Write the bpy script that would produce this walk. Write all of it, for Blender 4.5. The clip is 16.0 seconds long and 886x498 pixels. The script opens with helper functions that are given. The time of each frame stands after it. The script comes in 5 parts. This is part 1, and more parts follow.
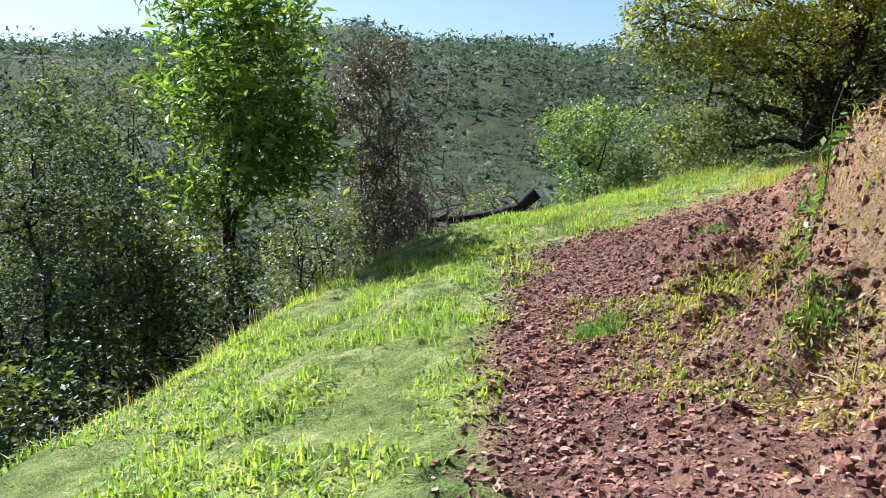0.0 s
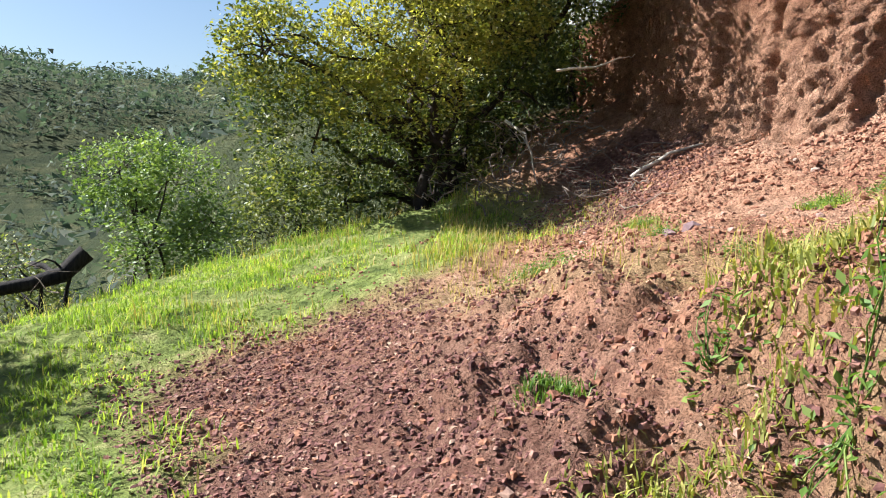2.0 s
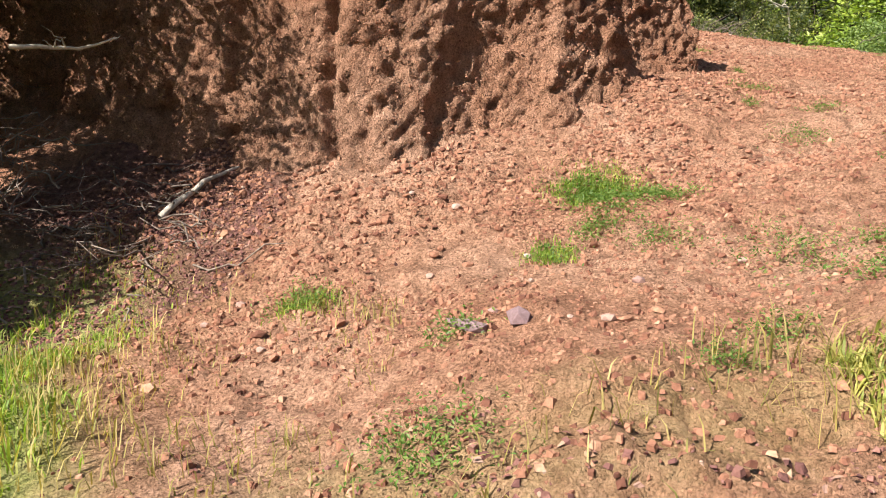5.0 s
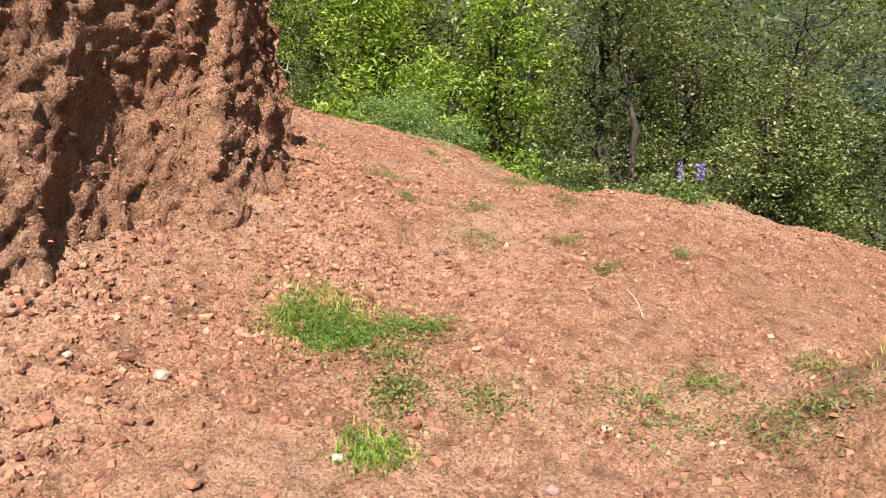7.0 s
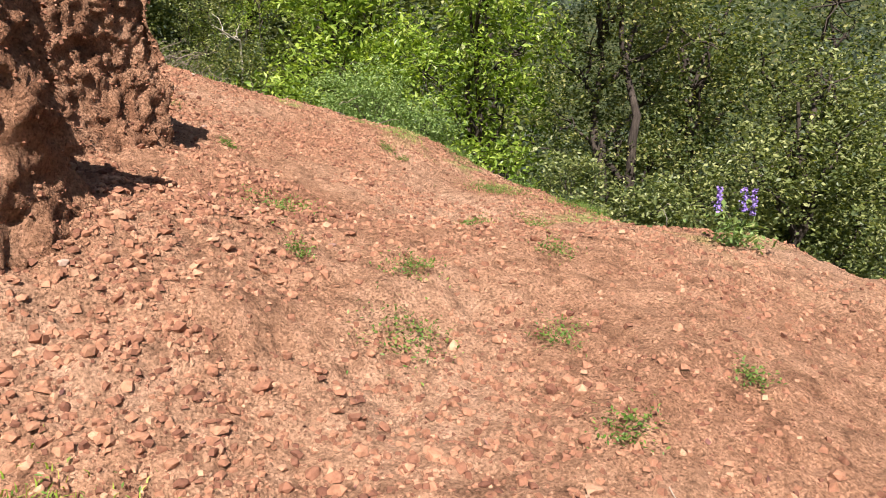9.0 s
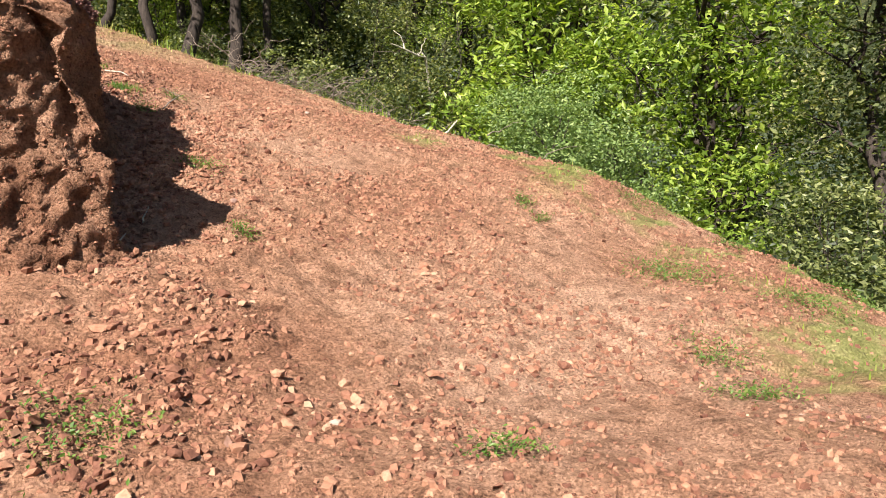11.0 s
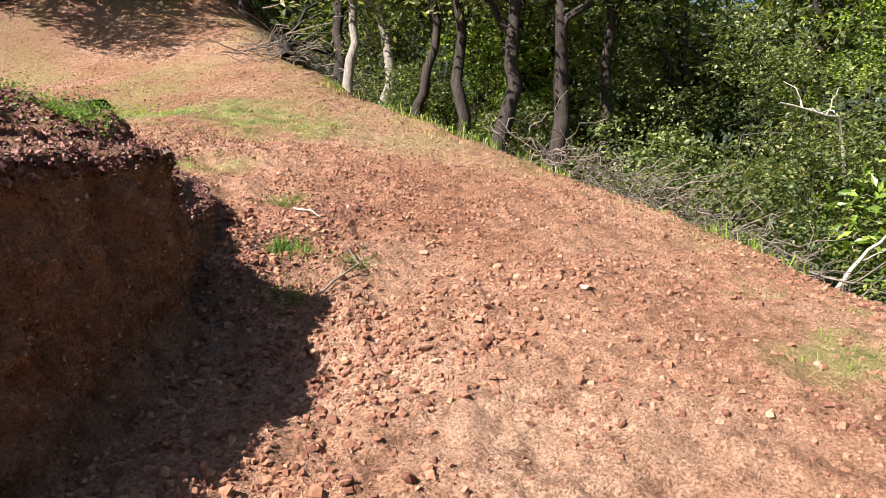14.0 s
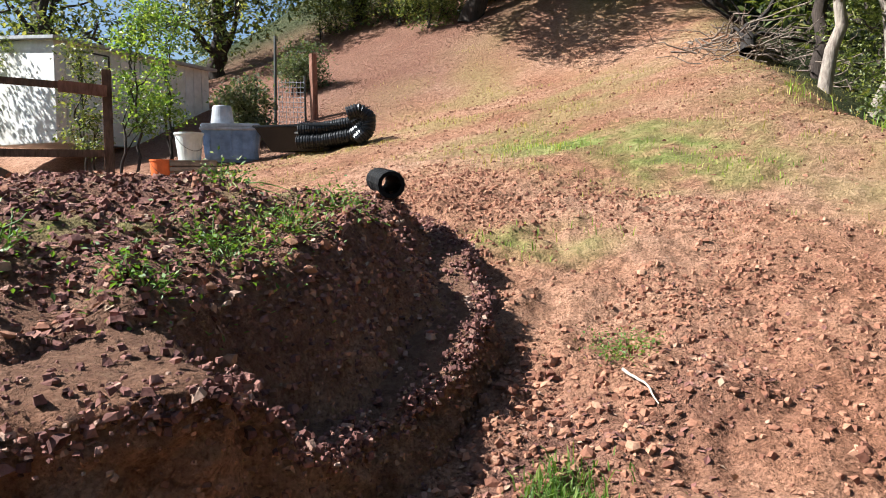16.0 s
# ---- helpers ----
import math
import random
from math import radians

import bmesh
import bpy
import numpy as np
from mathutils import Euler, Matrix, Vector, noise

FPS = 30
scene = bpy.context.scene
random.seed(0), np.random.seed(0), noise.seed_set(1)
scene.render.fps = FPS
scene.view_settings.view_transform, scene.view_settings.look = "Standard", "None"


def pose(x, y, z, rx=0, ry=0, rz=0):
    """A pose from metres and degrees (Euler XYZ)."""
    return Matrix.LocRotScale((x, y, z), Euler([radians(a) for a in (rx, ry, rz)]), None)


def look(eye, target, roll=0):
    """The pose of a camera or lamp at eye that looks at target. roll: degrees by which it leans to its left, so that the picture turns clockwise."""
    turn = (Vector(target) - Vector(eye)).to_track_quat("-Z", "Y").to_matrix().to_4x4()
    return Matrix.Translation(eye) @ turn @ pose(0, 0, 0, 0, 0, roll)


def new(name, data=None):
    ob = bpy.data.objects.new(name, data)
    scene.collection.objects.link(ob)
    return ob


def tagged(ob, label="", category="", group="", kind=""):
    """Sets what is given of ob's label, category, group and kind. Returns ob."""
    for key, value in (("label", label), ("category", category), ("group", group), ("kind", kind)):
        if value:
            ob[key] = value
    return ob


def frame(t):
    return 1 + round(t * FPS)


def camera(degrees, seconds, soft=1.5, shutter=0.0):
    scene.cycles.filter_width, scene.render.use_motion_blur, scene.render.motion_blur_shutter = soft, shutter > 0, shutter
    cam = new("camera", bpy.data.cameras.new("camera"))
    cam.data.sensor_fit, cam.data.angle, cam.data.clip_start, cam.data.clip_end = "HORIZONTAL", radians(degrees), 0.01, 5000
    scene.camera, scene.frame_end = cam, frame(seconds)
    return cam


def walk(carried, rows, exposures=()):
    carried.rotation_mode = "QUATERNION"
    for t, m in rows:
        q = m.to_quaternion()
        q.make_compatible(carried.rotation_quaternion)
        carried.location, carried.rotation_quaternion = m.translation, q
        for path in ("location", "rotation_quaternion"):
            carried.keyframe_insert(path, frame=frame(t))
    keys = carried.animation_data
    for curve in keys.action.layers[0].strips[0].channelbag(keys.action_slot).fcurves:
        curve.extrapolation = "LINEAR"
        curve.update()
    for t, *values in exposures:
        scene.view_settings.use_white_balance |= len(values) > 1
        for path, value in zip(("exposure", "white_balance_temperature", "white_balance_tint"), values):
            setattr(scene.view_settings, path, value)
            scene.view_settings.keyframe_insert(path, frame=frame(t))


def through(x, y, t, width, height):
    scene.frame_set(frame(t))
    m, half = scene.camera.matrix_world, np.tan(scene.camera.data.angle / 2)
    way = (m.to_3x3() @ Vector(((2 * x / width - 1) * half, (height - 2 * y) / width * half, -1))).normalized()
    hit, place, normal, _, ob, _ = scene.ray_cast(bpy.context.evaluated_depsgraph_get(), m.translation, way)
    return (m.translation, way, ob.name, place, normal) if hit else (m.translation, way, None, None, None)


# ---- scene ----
cam = camera(62.1, 16.0, soft=1.0)
PATH = [
    (0, (0.629, 0.504, 2.116), (0.426, 2.477, 1.856), -2.5),
    (0.5, (0.419, 1.114, 2.216), (0.514, 3.097, 1.973), -1.6),
    (1, (0.228, 1.633, 2.296), (0.631, 3.578, 2.064), -1.3),
    (1.5, (0.171, 2.144, 2.347), (0.89, 3.996, 2.12), -1.1),
    (2, (0.123, 2.731, 2.391), (1.129, 4.446, 2.172), -1.1),
    (2.5, (0.099, 3.324, 2.4), (1.355, 4.865, 2.179), -1.1),
    (3, (0.125, 3.981, 2.456), (1.603, 5.311, 2.235), -0.8),
    (3.2, (0.144, 4.247, 2.465), (1.698, 5.485, 2.237), -0.8),
    (5.3, (0.769, 6.034, 2.79), (2.747, 5.934, 2.51), -0.5),
    (5.5, (0.926, 6.202, 2.828), (2.891, 5.944, 2.558), 0.0),
    (6, (1.411, 6.503, 2.885), (3.285, 5.847, 2.647), 0.7),
    (6.5, (1.89, 6.763, 3.035), (3.615, 5.771, 2.837), 0.8),
    (7, (2.251, 6.897, 3.109), (3.825, 5.677, 2.934), 1.4),
    (7.5, (2.701, 6.808, 3.212), (4.184, 5.478, 3.039), 2.2),
    (8, (3.158, 6.514, 3.262), (4.613, 5.155, 3.076), 3.0),
    (8.2, (3.291, 6.292, 3.314), (4.746, 4.935, 3.114), 3.2),
    (10.3, (4.636, 3.751, 3.703), (6.413, 2.88, 3.421), -0.0),
    (10.5, (4.794, 3.547, 3.761), (6.603, 2.742, 3.479), -0.1),
    (11, (5.321, 3.066, 3.966), (7.199, 2.431, 3.699), -0.4),
    (11.5, (5.923, 2.723, 4.113), (7.853, 2.255, 3.88), -0.8),
    (12, (6.519, 2.432, 4.277), (8.483, 2.11, 4.085), -1.1),
    (12.5, (7.168, 2.301, 4.423), (9.155, 2.137, 4.26), -1.3),
    (13, (7.783, 2.103, 4.526), (9.778, 2.1, 4.381), -1.5),
    (13.5, (8.474, 2.019, 4.656), (10.462, 2.192, 4.517), -1.6),
    (14, (9.084, 1.947, 4.844), (11.046, 2.31, 4.709), -1.8),
    (14.5, (9.739, 1.87, 5.019), (11.653, 2.433, 4.878), -1.6),
    (15, (10.323, 1.94, 5.155), (12.148, 2.744, 5.008), -1.3),
    (15.5, (10.948, 2.041, 5.323), (12.609, 3.144, 5.17), -0.9),
    (16, (11.419, 2.294, 5.499), (12.797, 3.737, 5.36), -0.5),
]
EXPOSURES = [(0, 1.55, 5500, 7), (2.0, 1.58, 5900, 8), (4.5, 1.3, 6400, 10), (8.0, 1.22, 6500, 10), (11.0, 1.33, 6500, 10), (13.0, 1.48, 6400, 10), (16, 1.48, 6000, 8)]
walk(cam, [(t, look(eye, target, roll)) for t, eye, target, roll in PATH], EXPOSURES)

# ---- light ----
SUN_AZ, SUN_EL = math.atan2(0.68, -0.73), radians(44)
world = bpy.data.worlds.new("sky")
scene.world = world
world.use_nodes = True
wn = world.node_tree.nodes
sky = wn.new("ShaderNodeTexSky")
sky.sky_type, sky.sun_disc = "NISHITA", False
sky.sun_elevation = SUN_EL
sky.sun_rotation = math.pi / 2 - SUN_AZ
sky.air_density, sky.dust_density, sky.ozone_density = 1.0, 1.2, 1.0
world.node_tree.links.new(sky.outputs["Color"], wn["Background"].inputs["Color"])
wn["Background"].inputs["Strength"].default_value = 0.047
sun_data = bpy.data.lights.new("sun", "SUN")
sun_data.energy, sun_data.angle, sun_data.color = 5.0, radians(0.55), (1.0, 0.96, 0.9)
sun = new("sun", sun_data)
to_sun = Vector((math.cos(SUN_AZ) * math.cos(SUN_EL), math.sin(SUN_AZ) * math.cos(SUN_EL), math.sin(SUN_EL)))
sun.matrix_world = look(to_sun * 60, (0, 0, 0))

# ---- small tools ----
rng = np.random.default_rng(7)


def lattice(i, j, k, seed):
    h = (i * 374761393 + j * 668265263 + k * 2147483647 + seed * 1274126177) & 0xFFFFFFFF
    h = ((h ^ (h >> 13)) * 1274126177) & 0xFFFFFFFF
    return ((h ^ (h >> 16)) & 0xFFFF) / 32767.5 - 1.0


def vnoise(x, y, z=0.0, seed=0):
    """Smooth lattice noise in -1..1 for arrays."""
    x, y, z = np.broadcast_arrays(np.asarray(x, float), np.asarray(y, float), np.asarray(z, float))
    i, j, k = np.floor(x).astype(np.int64), np.floor(y).astype(np.int64), np.floor(z).astype(np.int64)
    u, v, w = x - i, y - j, z - k
    u, v, w = u * u * (3 - 2 * u), v * v * (3 - 2 * v), w * w * (3 - 2 * w)
    out = 0
    for a in (0, 1):
        for b in (0, 1):
            for c in (0, 1):
                out = out + lattice(i + a, j + b, k + c, seed) * np.where(a, u, 1 - u) * np.where(b, v, 1 - v) * np.where(c, w, 1 - w)
    return out


def fbm(x, y, z=0.0, octaves=4, seed=0, gain=0.5):
    out, amp, f = 0, 1.0, 1.0
    for o in range(octaves):
        out = out + amp * vnoise(np.asarray(x) * f, np.asarray(y) * f, np.asarray(z) * f, seed + o)
        amp, f = amp * gain, f * 2.03
    return out


def sstep(a, b, x):
    t = np.clip((x - a) / (b - a), 0, 1)
    return t * t * (3 - 2 * t)


def mesh_np(name, verts, faces, mat=None, smooth=False, extra=None):
    """A mesh from arrays; faces: one (n, k) array or a list of such arrays."""
    if isinstance(faces, np.ndarray):
        faces = [faces]
    verts = np.asarray(verts, float)
    me = bpy.data.meshes.new(name)
    me.vertices.add(len(verts))
    me.vertices.foreach_set("co", verts.ravel())
    counts = np.concatenate([np.full(len(f), f.shape[1]) for f in faces])
    me.loops.add(int(counts.sum()))
    me.loops.foreach_set("vertex_index", np.concatenate([f.ravel() for f in faces]).astype(np.int32))
    me.polygons.add(len(counts))
    me.polygons.foreach_set("loop_start", np.concatenate([[0], np.cumsum(counts)[:-1]]).astype(np.int32))
    me.polygons.foreach_set("use_smooth", np.full(len(counts), smooth))
    for key, values in (extra or {}).items():
        me.attributes.new(key, "FLOAT", "POINT").data.foreach_set("value", np.asarray(values, np.float32))
    me.update(calc_edges=True)
    if mat:
        me.materials.append(mat)
    return me


def under(ob, parent):
    ob.parent = parent
    return ob


def seg_distance(x, y, line):
    """Least distance to an open line, and the length along it of the nearest point."""
    best, along, run = np.full(np.shape(x), 1e9), np.zeros(np.shape(x)), 0.0
    for (ax, ay), (bx, by) in zip(line[:-1], line[1:]):
        dx, dy = bx - ax, by - ay
        n = math.hypot(dx, dy)
        t = np.clip(((x - ax) * dx + (y - ay) * dy) / (n * n), 0, 1)
        d = np.hypot(x - ax - t * dx, y - ay - t * dy)
        along = np.where(d < best, run + t * n, along)
        best = np.minimum(best, d)
        run += n
    return best, along


def inside(x, y, ring):
    odd = np.zeros(np.shape(x), bool)
    for (ax, ay), (bx, by) in zip(ring, ring[1:] + ring[:1]):
        if ay == by:
            continue
        odd ^= ((ay > y) != (by > y)) & (x < (bx - ax) * (y - ay) / (by - ay) + ax)
    return odd


# ---- materials ----
def material(name, rough=0.9, spec=0.3):
    m = bpy.data.materials.new(name)
    m.use_nodes = True
    b = m.node_tree.nodes["Principled BSDF"]
    b.inputs["Roughness"].default_value, b.inputs["Specular IOR Level"].default_value = rough, spec
    return m, m.node_tree.nodes, m.node_tree.links, b


def tex_noise(n, l, scale, detail=6.0, rough=0.6, coords=None, distortion=0.0):
    t = n.new("ShaderNodeTexNoise")
    t.inputs["Scale"].default_value, t.inputs["Detail"].default_value = scale, detail
    t.inputs["Roughness"].default_value, t.inputs["Distortion"].default_value = rough, distortion
    if coords is not None:
        l.new(coords, t.inputs["Vector"])
    return t.outputs["Fac"]


def ramp(n, l, fac, stops):
    r = n.new("ShaderNodeValToRGB")
    r.color_ramp.elements[0].position, r.color_ramp.elements[0].color = stops[0][0], (*stops[0][1], 1)
    r.color_ramp.elements[1].position, r.color_ramp.elements[1].color = stops[-1][0], (*stops[-1][1], 1)
    for p, c in stops[1:-1]:
        r.color_ramp.elements.new(p).color = (*c, 1)
    l.new(fac, r.inputs["Fac"])
    return r.outputs["Color"]


def mix(n, l, fac, a, b, blend="MIX"):
    x = n.new("ShaderNodeMix")
    x.data_type, x.blend_type = "RGBA", blend
    for socket, value in ((x.inputs[0], fac), (x.inputs[6], a), (x.inputs[7], b)):
        if isinstance(value, (int, float)):
            socket.default_value = value
        elif isinstance(value, tuple):
            socket.default_value = (*value, 1)
        else:
            l.new(value, socket)
    return x.outputs[2]


def bump(n, l, b, height, strength=0.5, distance=0.02, chain=None):
    x = n.new("ShaderNodeBump")
    x.inputs["Strength"].default_value, x.inputs["Distance"].default_value = strength, distance
    l.new(height, x.inputs["Height"])
    if chain is not None:
        l.new(chain, x.inputs["Normal"])
    l.new(x.outputs["Normal"], b.inputs["Normal"])
    return x.outputs["Normal"]


def attribute(n, name):
    a = n.new("ShaderNodeAttribute")
    a.attribute_name = name
    return a.outputs["Fac"]


def place_coords(n):
    return n.new("ShaderNodeTexCoord").outputs["Object"]


def chunks(n, l, co, scale):
    """Crumbs packed edge to edge, warped so that no cell repeats."""
    warp = n.new("ShaderNodeTexNoise")
    warp.inputs["Scale"].default_value = scale * 0.4
    l.new(co, warp.inputs["Vector"])
    both = n.new("ShaderNodeVectorMath")
    both.operation = "MULTIPLY_ADD"
    l.new(warp.outputs["Color"], both.inputs[0])
    both.inputs[1].default_value = (0.12, 0.12, 0.12)
    l.new(co, both.inputs[2])
    v = n.new("ShaderNodeTexVoronoi")
    v.feature = "F1"
    v.inputs["Scale"].default_value, v.inputs["Detail"].default_value = scale, 2.0
    l.new(both.outputs[0], v.inputs["Vector"])
    flip = n.new("ShaderNodeMath")
    flip.operation = "SUBTRACT"
    flip.inputs[0].default_value = 1.0
    l.new(v.outputs["Distance"], flip.inputs[1])
    return flip.outputs[0]


def soil_colour(n, l, co):
    """Red-orange crumbly clay: broad patches, clods and fine grain."""
    broad = ramp(n, l, tex_noise(n, l, 0.55, 4, 0.55, co), [(0.3, SOIL[0]), (0.5, SOIL[1]), (0.7, SOIL[2])])
    clod = ramp(n, l, tex_noise(n, l, 9, 8, 0.65, co), [(0.32, (0.46, 0.41, 0.39)), (0.5, (1, 1, 1)), (0.7, (1.27, 1.32, 1.4))])
    fine = ramp(n, l, tex_noise(n, l, 70, 5, 0.6, co), [(0.34, (0.42, 0.38, 0.37)), (0.5, (1, 1, 1)), (0.66, (1.32, 1.36, 1.4))])
    return mix(n, l, 0.8, mix(n, l, 0.9, broad, clod, "MULTIPLY"), fine, "MULTIPLY")


SOIL = ((0.38, 0.175, 0.1), (0.47, 0.245, 0.147), (0.56, 0.325, 0.21))


def ground_material():
    m, n, l, b = material("clay_ground", 0.95, 0.15)
    co = place_coords(n)
    soil = soil_colour(n, l, co)
    litter = ramp(n, l, tex_noise(n, l, 24, 6, 0.7, co), [(0.3, (0.09, 0.04, 0.032)), (0.5, (0.2, 0.095, 0.07)), (0.7, (0.36, 0.21, 0.15))])
    green = ramp(n, l, tex_noise(n, l, 4, 9, 0.7, co), [(0.32, (0.09, 0.12, 0.035)), (0.5, (0.25, 0.3, 0.075)), (0.66, (0.45, 0.43, 0.17))])
    dry = ramp(n, l, tex_noise(n, l, 14, 7, 0.7, co), [(0.3, (0.2, 0.13, 0.05)), (0.52, (0.38, 0.28, 0.12)), (0.7, (0.5, 0.4, 0.19))])
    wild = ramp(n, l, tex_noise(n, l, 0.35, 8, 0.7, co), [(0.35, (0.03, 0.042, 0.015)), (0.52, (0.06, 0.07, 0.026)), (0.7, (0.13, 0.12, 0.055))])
    c = mix(n, l, attribute(n, "litter"), soil, litter)
    c = mix(n, l, attribute(n, "dry"), c, dry)
    c = mix(n, l, attribute(n, "green"), c, green)
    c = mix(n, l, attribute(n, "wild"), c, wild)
    l.new(c, b.inputs["Base Color"])
    first = bump(n, l, b, chunks(n, l, co, 20), 1.0, 0.09)
    second = bump(n, l, b, tex_noise(n, l, 22, 8, 0.7, co), 1.0, 0.085, first)
    bump(n, l, b, tex_noise(n, l, 90, 4, 0.6, co), 0.8, 0.012, second)
    return m


def bank_material():
    m, n, l, b = material("cut_clay", 0.95, 0.12)
    co = place_coords(n)
    stretch = n.new("ShaderNodeMapping")
    stretch.inputs["Scale"].default_value = (1, 1, 0.35)
    l.new(co, stretch.inputs["Vector"])
    c = soil_colour(n, l, co)
    streak = ramp(n, l, tex_noise(n, l, 5, 7, 0.65, stretch.outputs["Vector"]), [(0.3, (0.6, 0.5, 0.46)), (0.5, (1, 0.96, 0.94)), (0.72, (1.12, 1.1, 1.08))])
    c = mix(n, l, 0.85, c, streak, "MULTIPLY")
    roots = ramp(n, l, tex_noise(n, l, 30, 6, 0.7, co), [(0.3, (0.12, 0.06, 0.04)), (0.6, (0.3, 0.17, 0.11)), (0.75, (0.4, 0.28, 0.18))])
    c = mix(n, l, attribute(n, "litter"), c, roots)
    l.new(c, b.inputs["Base Color"])
    first = bump(n, l, b, chunks(n, l, co, 20), 1.0, 0.06)
    first = bump(n, l, b, tex_noise(n, l, 30, 9, 0.78, co), 1.0, 0.08, first)
    bump(n, l, b, tex_noise(n, l, 90, 5, 0.65, co), 1.0, 0.025, first)
    return m


def piece_material(name, stops, rough=0.9, grain=60, per_object=False):
    """Loose pieces: each has its own shade, with grain over it."""
    m, n, l, b = material(name, rough, 0.2)
    if per_object:
        rnd = n.new("ShaderNodeObjectInfo").outputs["Random"]
    else:
        rnd = n.new("ShaderNodeNewGeometry").outputs["Random Per Island"]
    c = ramp(n, l, rnd, stops)
    co = place_coords(n)
    g = ramp(n, l, tex_noise(n, l, grain, 5, 0.65, co), [(0.3, (0.66, 0.64, 0.62)), (0.55, (1, 1, 1)), (0.75, (1.2, 1.2, 1.2))])
    l.new(mix(n, l, 0.9, c, g, "MULTIPLY"), b.inputs["Base Color"])
    bump(n, l, b, tex_noise(n, l, grain * 0.7, 6, 0.7, co), 0.6, 0.01)
    return m


def leaf_material(name, stops, through=0.35, rough=0.5, glow=(1.25, 1.3, 0.5), drift=((0.75, 0.8, 0.75), (1.2, 1.15, 1.1))):
    """Leaves: a shade for each, light passing through the blade."""
    m, n, l, b = material(name, rough, 0.4)
    c = ramp(n, l, n.new("ShaderNodeNewGeometry").outputs["Random Per Island"], stops)
    patch = ramp(n, l, tex_noise(n, l, 1.3, 4, 0.6, place_coords(n)), [(0.35, drift[0]), (0.65, drift[1])])
    c = mix(n, l, 0.8, c, patch, "MULTIPLY")
    l.new(c, b.inputs["Base Color"])
    t = n.new("ShaderNodeBsdfTranslucent")
    l.new(mix(n, l, 1.0, c, glow, "MULTIPLY"), t.inputs["Color"])
    s = n.new("ShaderNodeMixShader")
    s.inputs[0].default_value = through
    l.new(b.outputs[0], s.inputs[1])
    l.new(t.outputs[0], s.inputs[2])
    l.new(s.outputs[0], n["Material Output"].inputs["Surface"])
    return m


def bark_material(name, dark, light, rough=0.9):
    m, n, l, b = material(name, rough, 0.2)
    co = place_coords(n)
    up = n.new("ShaderNodeMapping")
    up.inputs["Scale"].default_value = (1, 1, 0.2)
    l.new(co, up.inputs["Vector"])
    f = tex_noise(n, l, 28, 7, 0.7, up.outputs["Vector"])
    c = ramp(n, l, f, [(0.3, dark), (0.7, light)])
    blotch = ramp(n, l, tex_noise(n, l, 3, 4, 0.6, co), [(0.35, (0.6, 0.6, 0.6)), (0.65, (1.2, 1.2, 1.15))])
    l.new(mix(n, l, 0.8, c, blotch, "MULTIPLY"), b.inputs["Base Color"])
    bump(n, l, b, f, 0.8, 0.02)
    return m


def plain_material(name, colour, rough=0.5, spec=0.4, metal=0.0, grain=12.0, depth=0.25):
    m, n, l, b = material(name, rough, spec)
    b.inputs["Metallic"].default_value = metal
    co = place_coords(n)
    lo, hi = 1 - depth, 1 + depth * 0.5
    a = ramp(n, l, tex_noise(n, l, grain, 6, 0.6, co), [(0.35, (lo, lo, lo)), (0.65, (hi, hi, hi))])
    d = ramp(n, l, tex_noise(n, l, grain * 0.2, 3, 0.6, co), [(0.4, (lo, lo * 0.97, lo * 0.93)), (0.6, (1, 1, 1))])
    c = mix(n, l, 1.0, mix(n, l, 1.0, colour, a, "MULTIPLY"), d, "MULTIPLY")
    l.new(c, b.inputs["Base Color"])
    bump(n, l, b, tex_noise(n, l, grain * 4, 4, 0.6, co), 0.15, 0.004)
    return m


M_GROUND, M_BANK = ground_material(), bank_material()
M_CLOD = piece_material("clay_clod", [(0, (0.15, 0.062, 0.04)), (0.45, (0.27, 0.122, 0.074)), (0.9, (0.38, 0.19, 0.115)), (1, (0.46, 0.26, 0.165))])
M_CHIP = piece_material("leaf_litter_chip", [(0, (0.08, 0.035, 0.03)), (0.4, (0.2, 0.085, 0.07)), (0.8, (0.3, 0.15, 0.11)), (1, (0.42, 0.3, 0.2))])
M_DARKCLOD = piece_material("dark_clod", [(0, (0.08, 0.036, 0.032)), (0.5, (0.19, 0.085, 0.07)), (0.88, (0.3, 0.15, 0.115)), (1, (0.44, 0.3, 0.22))])
M_STONE = piece_material("stone", [(0, (0.26, 0.15, 0.13)), (0.5, (0.42, 0.27, 0.21)), (1, (0.5, 0.4, 0.32))], 0.85, 40, True)
M_GRASS = leaf_material("grass_blade", [(0, (0.13, 0.22, 0.03)), (0.5, (0.28, 0.4, 0.06)), (0.85, (0.4, 0.48, 0.12)), (1, (0.52, 0.46, 0.2))], 0.45, 0.6, drift=((0.6, 0.68, 0.62), (1.35, 1.2, 1.05)))
M_DRYGRASS = leaf_material("dry_grass_blade", [(0, (0.2, 0.2, 0.06)), (0.4, (0.38, 0.3, 0.1)), (1, (0.55, 0.43, 0.2))], 0.4, 0.7)
M_SLOPE = leaf_material("slope_weed", [(0, (0.14, 0.17, 0.03)), (0.5, (0.3, 0.32, 0.07)), (1, (0.48, 0.42, 0.14))], 0.4, 0.6)
M_WEED = leaf_material("weed_leaf", [(0, (0.07, 0.13, 0.02)), (0.6, (0.13, 0.22, 0.04)), (1, (0.24, 0.29, 0.08))], 0.4)
M_BAY = leaf_material("bay_leaf", [(0, (0.06, 0.11, 0.025)), (0.5, (0.15, 0.23, 0.05)), (1, (0.34, 0.4, 0.11))], 0.45, 0.4)
